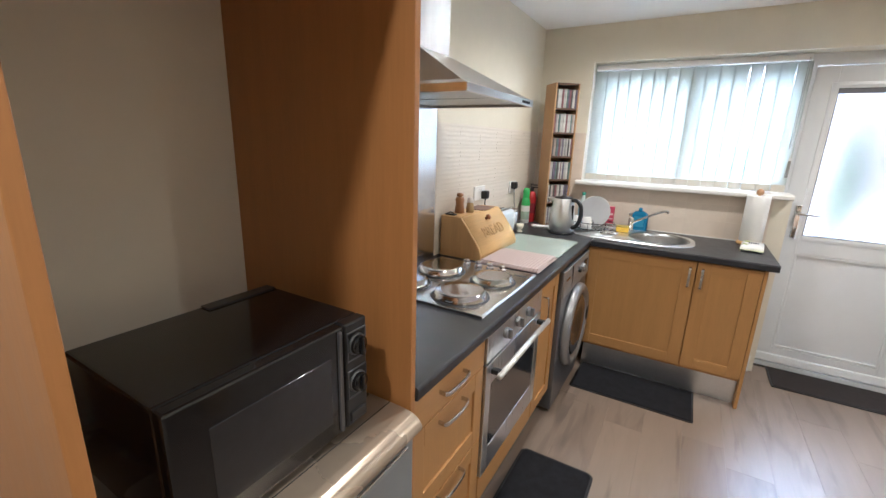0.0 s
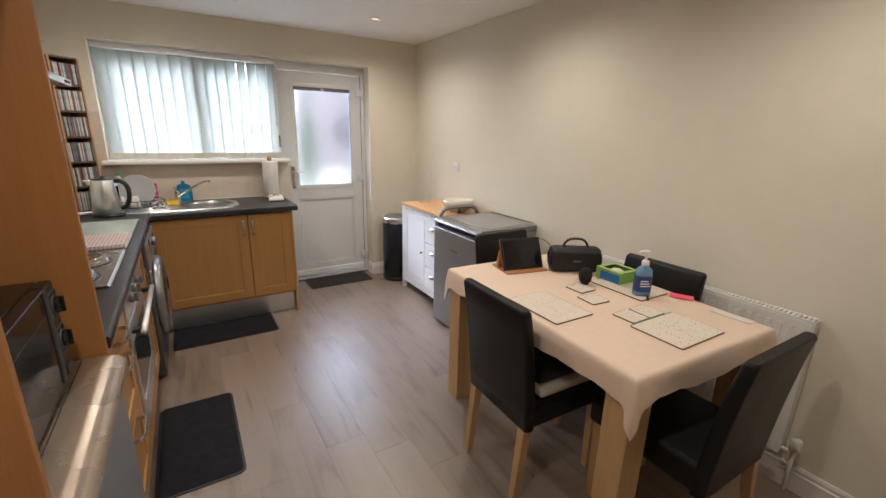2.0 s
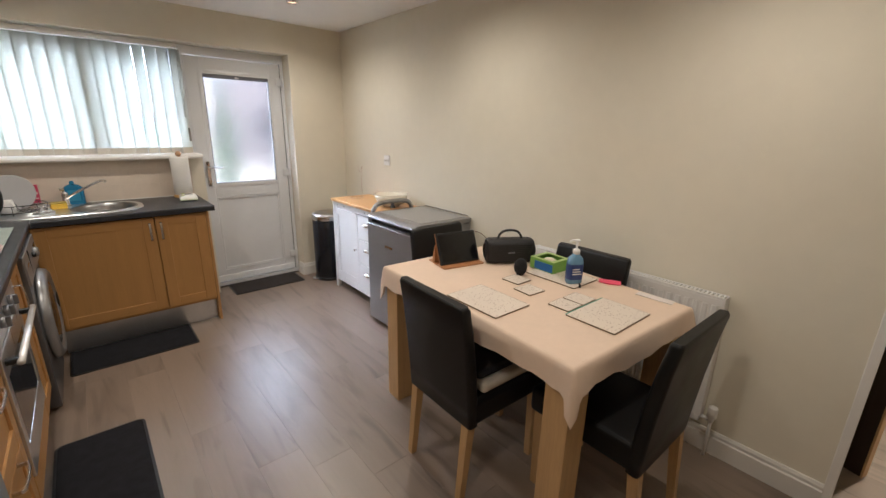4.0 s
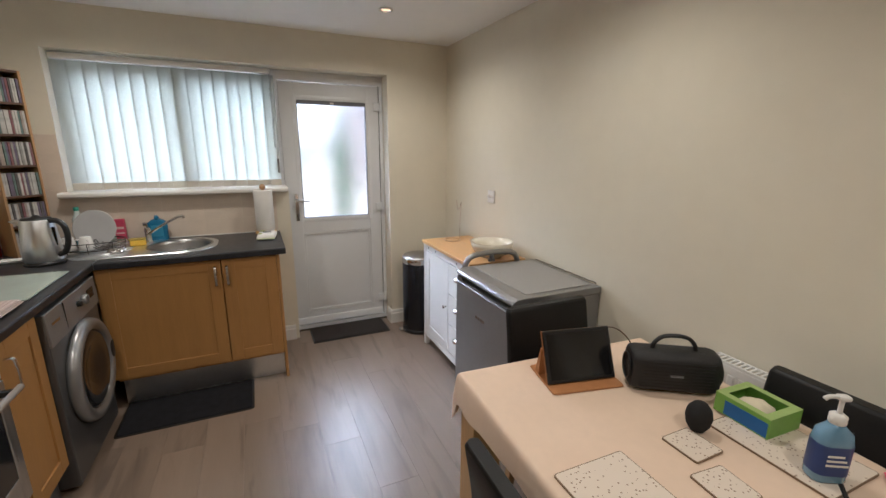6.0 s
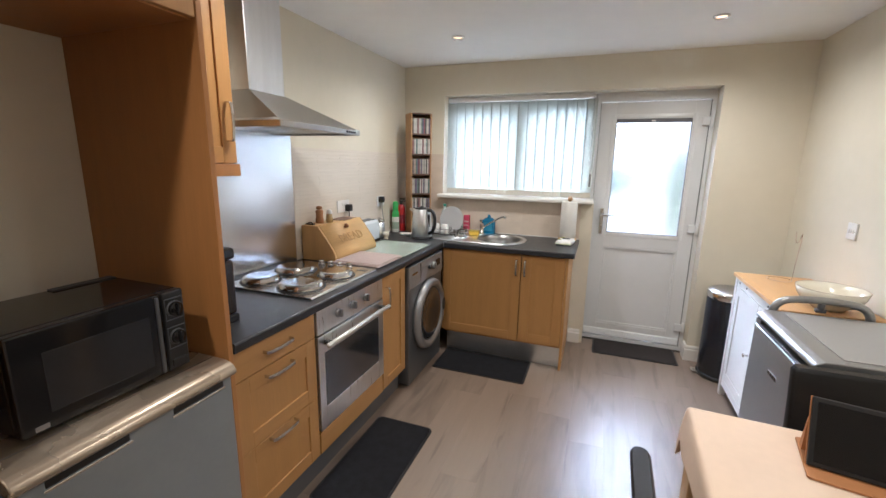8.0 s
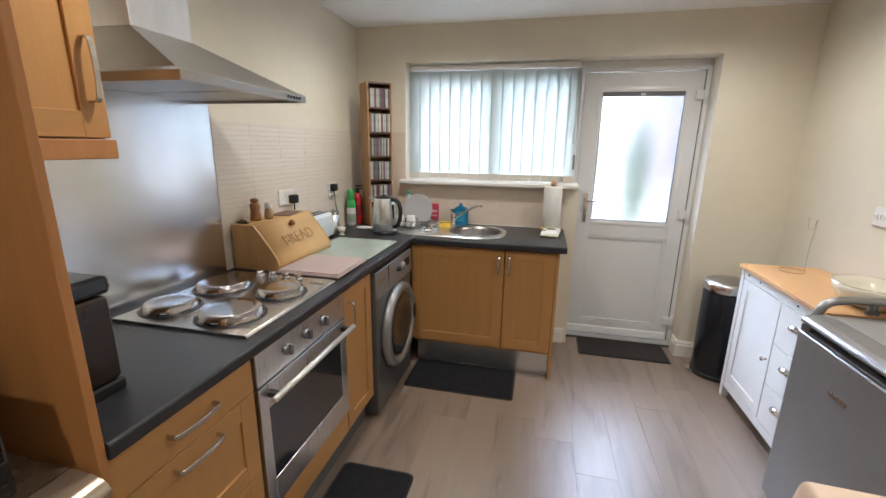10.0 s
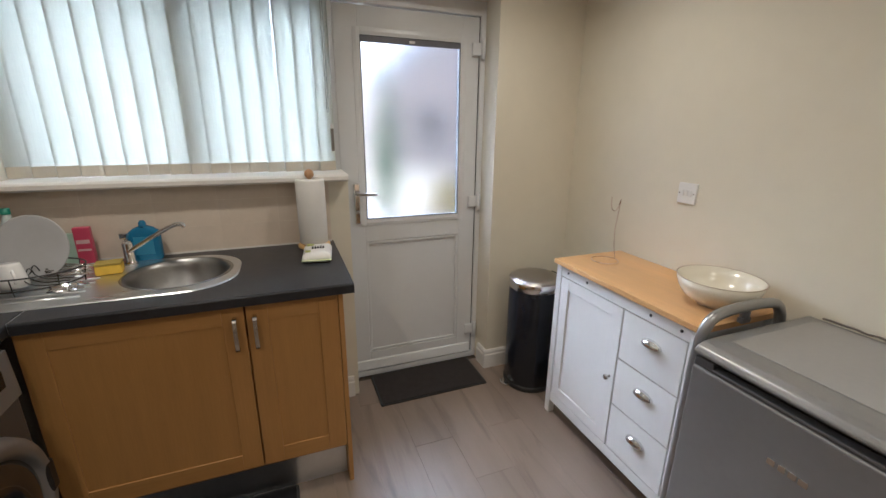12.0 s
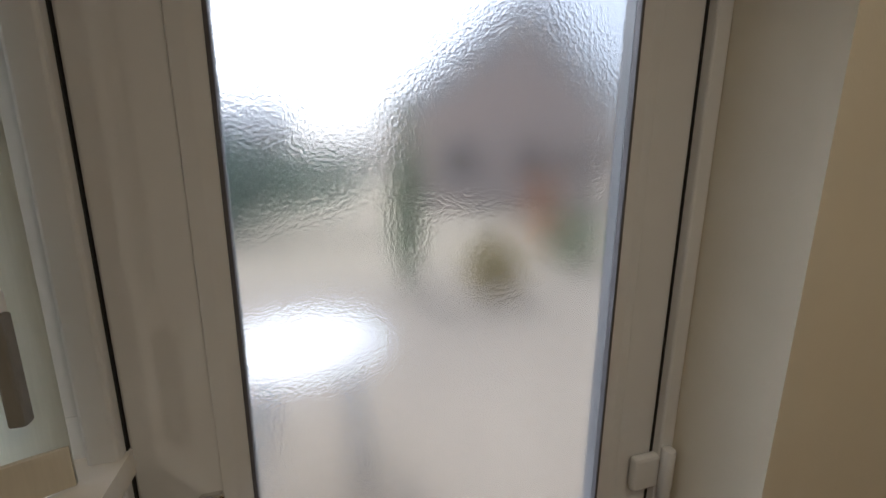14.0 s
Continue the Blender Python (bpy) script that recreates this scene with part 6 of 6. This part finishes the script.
bm = lathe([(0, 0.004), (0.045, 0.004), (0.05, 0.02), (0.042, 0.042), (0.02, 0.054), (0, 0.056)], 26)
for v in bm.verts:
    v.co *= 1 + 0.12 * noise.noise(v.co * 45)
part("tissue", bm, mat("cream_tissue", (0.74, 0.68, 0.52), 0.9), gbx)

mc = thing("foam_microphone_cover", (1.975, 1.142, ZT), "black oval foam ball standing on the tablecloth", "foam cover")
part("foam", lathe([(0, 0), (0.018, 0.002), (0.030, 0.022), (0.034, 0.045), (0.030, 0.066), (0.018, 0.082), (0, 0.087)], 28), mat("black_foam", (0.012, 0.012, 0.013), 0.95, bump=0.8, bump_scale=400), mc)
pn = thing("pen", (2.055, 0.848, ZT), "black pen lying by the placemat", "pen", rz=35)
part("barrel", turned(cyl((0, 0, 0), 0.005, 0.075, seg=12), pose(0, 0, 0.005, 0, 90, 0)), BLACK, pn)
pc = thing("pink_note", (2.235, 0.795, ZT), "bright pink folded note on the tablecloth", "note", rz=-62)
bm = loft([[(x, y, 0.0 + 0.006 * abs(x) / 0.05) for x, y in ((-0.05, -0.025), (0.0, -0.026), (0.05, -0.025), (0.05, 0.025), (0.0, 0.026), (-0.05, 0.025))], [(x, y, 0.0015 + 0.006 * abs(x) / 0.05) for x, y in ((-0.05, -0.025), (0.0, -0.026), (0.05, -0.025), (0.05, 0.025), (0.0, 0.026), (-0.05, 0.025))]], smooth=False)
part("card", bm, PINK, pc)
pp = thing("paper_strip", (2.215, 0.57, ZT), "folded white paper strip at the table edge", "paper", rz=-88)
part("sheet", box(-0.078, 0.078, -0.024, 0.024, 0, 0.003, 0.001), mat("off_white_paper", (0.74, 0.67, 0.62), 0.8), pp)

tbx = thing("tablet", (1.838, 1.406, ZT), "black tablet propped on its tan leather folding case", "tablet", rz=-12)
part("case_base", prism(rounded(-0.126, 0.126, 0.0, 0.185, 0.008), 0.0, 0.006, "z", 0.0015), TAN, tbx, "tan leather case lying open")
tilt = pose(0, 0.048, 0.008, -24, 0, 0)
scr = part("tablet_body", turned(box(-0.122, 0.122, -0.004, 0.005, 0, 0.172, 0.004), tilt), BLACK, tbx)
part("screen", turned(box(-0.110, 0.110, -0.0048, -0.0038, 0.012, 0.160), tilt), BLACK_GL, scr)
part("case_back", turned(box(-0.124, 0.124, 0.0055, 0.0085, 0, 0.172, 0.001), tilt), TAN, scr)
part("prop_flap", prism([(0.120, 0.006), (0.150, 0.006), (0.118, 0.105), (0.112, 0.10)], -0.122, 0.122, "x"), TAN, tbx)

sk_ = thing("portable_speaker", (2.095, 1.325, ZT), "black portable loudspeaker with carry handle on the table", "loudspeaker", rz=-33)
sk_.scale = (0.88, 0.88, 0.88)
bm = loft([[(x * 1.0, y * s, 0.078 + z * s) for y, z in rounded(-0.062, 0.062, -0.076, 0.076, 0.04, 6)] for x, s in ((-0.15, 0.80), (-0.145, 0.93), (-0.125, 1.0), (0.125, 1.0), (0.145, 0.93), (0.15, 0.80))])
part("body", bm, mat("black_speaker_shell", (0.014, 0.014, 0.016), 0.55, vary=0.2, bump=0.5, bump_scale=500), sk_)
for sx, ry in ((-0.15, 90), (0.15, -90)):
    part("end_cap", lathe([(0, 0), (0.045, 0), (0.05, -0.006), (0.048, -0.008)], 28, (sx, 0, 0.078), (0, ry, 0)), BLACK, sk_)
part("handle", tube([(-0.075, 0.0, 0.150), (-0.07, 0.0, 0.175), (-0.04, 0.0, 0.205), (0.04, 0.0, 0.205), (0.07, 0.0, 0.175), (0.075, 0.0, 0.150)], 0.0075, 10), BLACK, sk_)
part("badge_bar", box(-0.022, 0.022, -0.0632, -0.0615, 0.072, 0.080), SILVER, sk_)
part("grille_line", joined(*[tube([(-0.12, -0.0625, 0.03 + 0.012 * k), (0.12, -0.0625, 0.03 + 0.012 * k)], 0.0012, 6, rounds=0) for k in range(9)]), BLACK, sk_)
cbl = thing("charging_cable", (1.93, 1.49, ZT), "thin brown charging cable behind the speaker", "cable")
part("cable", tube([(0.0, -0.03, 0.004), (0.02, 0.03, 0.01), (0.03, 0.06, 0.10), (0.08, 0.03, 0.155), (0.14, 0.0, 0.12), (0.19, -0.02, 0.03), (0.24, 0.0, 0.004), (0.34, 0.05, 0.004)], 0.0022, 8, rounds=3), mat("brown_cable", (0.14, 0.09, 0.05), 0.5), cbl)
ad = thing("adaptor_block", (2.235, 1.45, ZT), "small cream plug adaptor on the tablecloth", "adaptor")
part("block", box(-0.03, 0.03, -0.04, 0.04, 0, 0.03, 0.005), CERAMIC, ad)

# ---- tiles ----
tiles = tagged(new("tiled_splashback"), "beige ridged wall tiles above the worktop", "tiles", kind="structure")
part("grout_bed", joined(box(XL + 0.0, XL + 0.0069, 2.326, YB, CT, 1.595), box(XL + 0.0069, WX0, YB - 0.0069, YB, CT, 1.595), box(WX0, 1.05, YB - 0.0069, YB, CT, SILL - 0.031)), GROUT, tiles)
TH, TW = 0.113, 0.245
t_w = part("tile", box(0, 0.0035, 0.00015, TW - 0.00015, 0.0003, TH - 0.0003), TILE_W, tiles)
t_w.matrix_basis = pose(XL + 0.004, 2.328, CT + 0.004)
rows_t = 6
for r in range(rows_t):
    z = CT + 0.004 + r * TH
    for c in range(7):
        y = 2.328 + c * TW
        if y + TW > YB + 0.18:
            continue
        w = min(TW, YB - 0.006 - y)
        if w < 0.03 or (r == 0 and c == 0):
            continue
        if w < TW - 0.001:
            o = part("tile", box(0, 0.0035, 0.001, w - 0.001, 0.0004, TH - 0.0004), TILE_W, tiles)
            o.matrix_basis = pose(XL + 0.004, y, z)
        else:
            again(t_w, pose(XL + 0.004, y, z))
t_b = part("tile", box(0.0004, TW - 0.0004, -0.0035, 0, 0.0004, TH - 0.0004), TILE, tiles)
t_b.matrix_basis = pose(WX0, YB - 0.004, CT + 0.004)
for r in range(rows_t):
    z = CT + 0.004 + r * TH
    hh = TH if z + TH < SILL - 0.03 else SILL - 0.03 - z
    if hh > 0.02:
        for c in range(5):
            if c == 0 and r == 0:
                continue
            x = WX0 + c * TW
            w = min(TW, 1.05 - x)
            if w < 0.02:
                continue
            if w < TW - 0.001 or hh < TH - 0.001:
                o = part("tile", box(0.001, w - 0.001, -0.0035, 0, 0.001, hh - 0.001), TILE, tiles)
                o.matrix_basis = pose(x, YB - 0.004, z)
            else:
                again(t_b, pose(x, YB - 0.004, z))
    for x, w in ((WX0 - TW, TW), (XL + 0.01, WX0 - TW - XL - 0.01)):
        if w > TW - 0.001:
            again(t_b, pose(x, YB - 0.004, z))
        else:
            o = part("tile", box(0.001, w - 0.001, -0.0035, 0, 0.0004, TH - 0.0004), TILE, tiles)
            o.matrix_basis = pose(x, YB - 0.004, z)

# ---- outdoors ----
setting("ground", box(-60, 60, YO, 120, -0.30, -0.12), mat("gravelly_ground", (0.46, 0.385, 0.28), 0.95, vary=0.25, scale=2), "pale gravel and earth reaching away behind the house", "ground")
setting("patio", box(-4, 6, YO, 9.5, -0.12, -0.10), mat("beige_paving", (0.36, 0.30, 0.235), 0.9, vary=0.15, scale=3), "beige paved patio outside the back door", "patio")
gt = thing("garden_table", (1.27, 5.72, -0.10), "round white plastic garden table on the patio", "table")
part("tabletop", lathe([(0, 0.70), (0.42, 0.70), (0.44, 0.71), (0.44, 0.725), (0.42, 0.735), (0, 0.735)], 40), WHITE_P, gt)
for k in range(4):
    a = math.pi / 4 + k * math.pi / 2
    part("leg", tube([(0.30 * math.cos(a), 0.30 * math.sin(a), 0.70), (0.36 * math.cos(a), 0.36 * math.sin(a), 0.0)], 0.03, 10, rounds=0), mat("blue_grey_plastic", (0.30, 0.34, 0.42), 0.5), gt)

LEAF = mat("leaf_green", (0.20, 0.33, 0.16), 0.6, vary=0.4, random_tone=0.2)


def leafy(name, at, rx, ry, h, count, label, category, seed, m=LEAF, size=0.07, stem=0.03, leaves="foliage"):
    rng = random.Random(seed)
    t = thing(name, at, label, category)
    part("trunk", lathe([(stem, 0), (stem * 0.8, h * 0.4), (stem * 0.3, h * 0.9)], 10), mat("bark", (0.10, 0.07, 0.05), 0.9), t)
    verts, faces = [], []
    for _ in range(count):
        a, q, z = rng.uniform(0, 6.283), math.sqrt(rng.random()), rng.random()
        prof = (1 - abs(2 * z - 0.9) ** 2.4) * (0.75 + 0.35 * noise.noise((a, z * 3, seed)))
        c = Vector((rx * q * prof * math.cos(a), ry * q * prof * math.sin(a), h * (0.04 + 0.96 * z)))
        e = Euler((rng.uniform(0, 6), rng.uniform(0, 6), rng.uniform(0, 6)))
        s = size * rng.uniform(0.6, 1.4)
        n = len(verts)
        for p in ((-s, 0, 0), (0, -s * 0.4, 0.1 * s), (s, 0, 0), (0, s * 0.4, 0.1 * s)):
            v = Vector(p)
            v.rotate(e)
            verts.append(tuple(c + v))
        faces.append((n, n + 1, n + 2, n + 3))
    me = bpy.data.meshes.new(leaves)
    me.from_pydata(verts, [], faces)
    me.materials.append(m)
    o = new(leaves, me)
    o.parent = t
    return t


leafy("conifer", (2.50, 8.8, -0.12), 0.24, 0.24, 2.35, 4200, "slim dark green conifer at the patio edge", "tree", 1)
leafy("shrub", (3.5, 8.3, -0.12), 0.55, 0.4, 0.75, 900, "low green and orange shrub by the patio", "shrub", 2, mat("mixed_leaf", (0.42, 0.34, 0.09), 0.6, vary=0.5))
leafy("shrub", (5.2, 9.0, -0.12), 0.5, 0.4, 0.95, 900, "rounded green shrub by the patio", "shrub", 3)
leafy("flowering_plant", (5.3, 10.2, -0.12), 0.35, 0.3, 1.6, 600, "orange flowering plant before the fence", "plant", 5, mat("orange_bloom", (0.55, 0.22, 0.05), 0.6, vary=0.4))
# Hedge colour is lifted to paint in the haze of the obscured glass.
hg = leafy("hedge", (-1.5, 14.0, -0.12), 5.0, 0.7, 2.4, 6000, "clipped green hedge across the garden end, leaves paled for haze", "hedge", 4, mat("pale_hedge_leaf", (0.34, 0.45, 0.36), 0.6, vary=0.4, random_tone=0.2), size=0.14, stem=0.08)
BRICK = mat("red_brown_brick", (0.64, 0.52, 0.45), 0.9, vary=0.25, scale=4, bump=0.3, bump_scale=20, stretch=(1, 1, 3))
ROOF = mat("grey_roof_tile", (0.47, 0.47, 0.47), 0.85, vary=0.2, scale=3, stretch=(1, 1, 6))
ho = thing("neighbour_house", (9.3, 18.5, -0.12), "red-brown brick house with grey gable roof", "house")
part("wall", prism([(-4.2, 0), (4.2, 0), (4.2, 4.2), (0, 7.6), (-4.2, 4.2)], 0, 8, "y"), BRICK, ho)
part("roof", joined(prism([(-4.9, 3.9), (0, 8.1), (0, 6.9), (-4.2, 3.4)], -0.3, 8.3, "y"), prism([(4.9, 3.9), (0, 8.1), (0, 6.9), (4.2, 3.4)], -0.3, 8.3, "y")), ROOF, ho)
for wx in (-2.6, 0.4, 2.6):
    w = part("window", box(wx - 0.55, wx + 0.55, -0.05, 0.05, 1.0, 2.2), UPVC, ho)
    part("pane", box(wx - 0.48, wx + 0.48, -0.06, -0.045, 1.07, 2.13), DKGLASS, w)
h2 = thing("far_house", (-6.0, 30, -0.12), "low brick house with grey roof beyond the hedge", "house")
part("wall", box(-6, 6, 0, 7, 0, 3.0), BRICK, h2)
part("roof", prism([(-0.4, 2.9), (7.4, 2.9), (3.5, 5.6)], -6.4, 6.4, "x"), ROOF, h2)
for wx in (-4, -1, 2, 5):
    w = part("window", box(wx - 0.6, wx + 0.6, -0.05, 0.05, 1.0, 2.2), UPVC, h2)
    part("pane", box(wx - 0.53, wx + 0.53, -0.06, -0.045, 1.07, 2.13), DKGLASS, w)

# ---- floor planks ----
floor = setting("floor", box(XL - 0.12, HX + 0.12, YN - 0.12, YO, -0.05, -0.0095), SUBFLOOR, "grey-brown wood-effect laminate floor", "floor")
PW, PL = 0.192, 1.28
rng = random.Random(11)


def plank(x0, x1, y0, y1):
    g, c = 0.0002, 0.0005
    me = bpy.data.meshes.new("plank")
    lo = [(x0 + g, y0 + g, -0.009), (x1 - g, y0 + g, -0.009), (x1 - g, y1 - g, -0.009), (x0 + g, y1 - g, -0.009)]
    mid = [(x, y, -c) for x, y, z in lo]
    top = [(x0 + g + c, y0 + g + c, 0), (x1 - g - c, y0 + g + c, 0), (x1 - g - c, y1 - g - c, 0), (x0 + g + c, y1 - g - c, 0)]
    f = [(8, 9, 10, 11)]
    for a in (0, 4):
        f += [(a + k, a + (k + 1) % 4, a + 4 + (k + 1) % 4, a + 4 + k) for k in range(4)]
    me.from_pydata(lo + mid + top, [], f)
    me.materials.append(PLANK)
    o = new("plank", me)
    o.parent = floor


x = XL - 0.05
row = 0
while x < HX:
    x1 = min(x + PW, HX)
    y = YN - rng.uniform(0, PL) - 0.02
    top_y = 4.0
    while y < top_y:
        y1 = min(y + PL, top_y)
        if y1 > YN and y1 - max(y, YN) > 0.02:
            plank(x, x1, max(y, YN), y1)
        y += PL
    x += PW
    row += 1
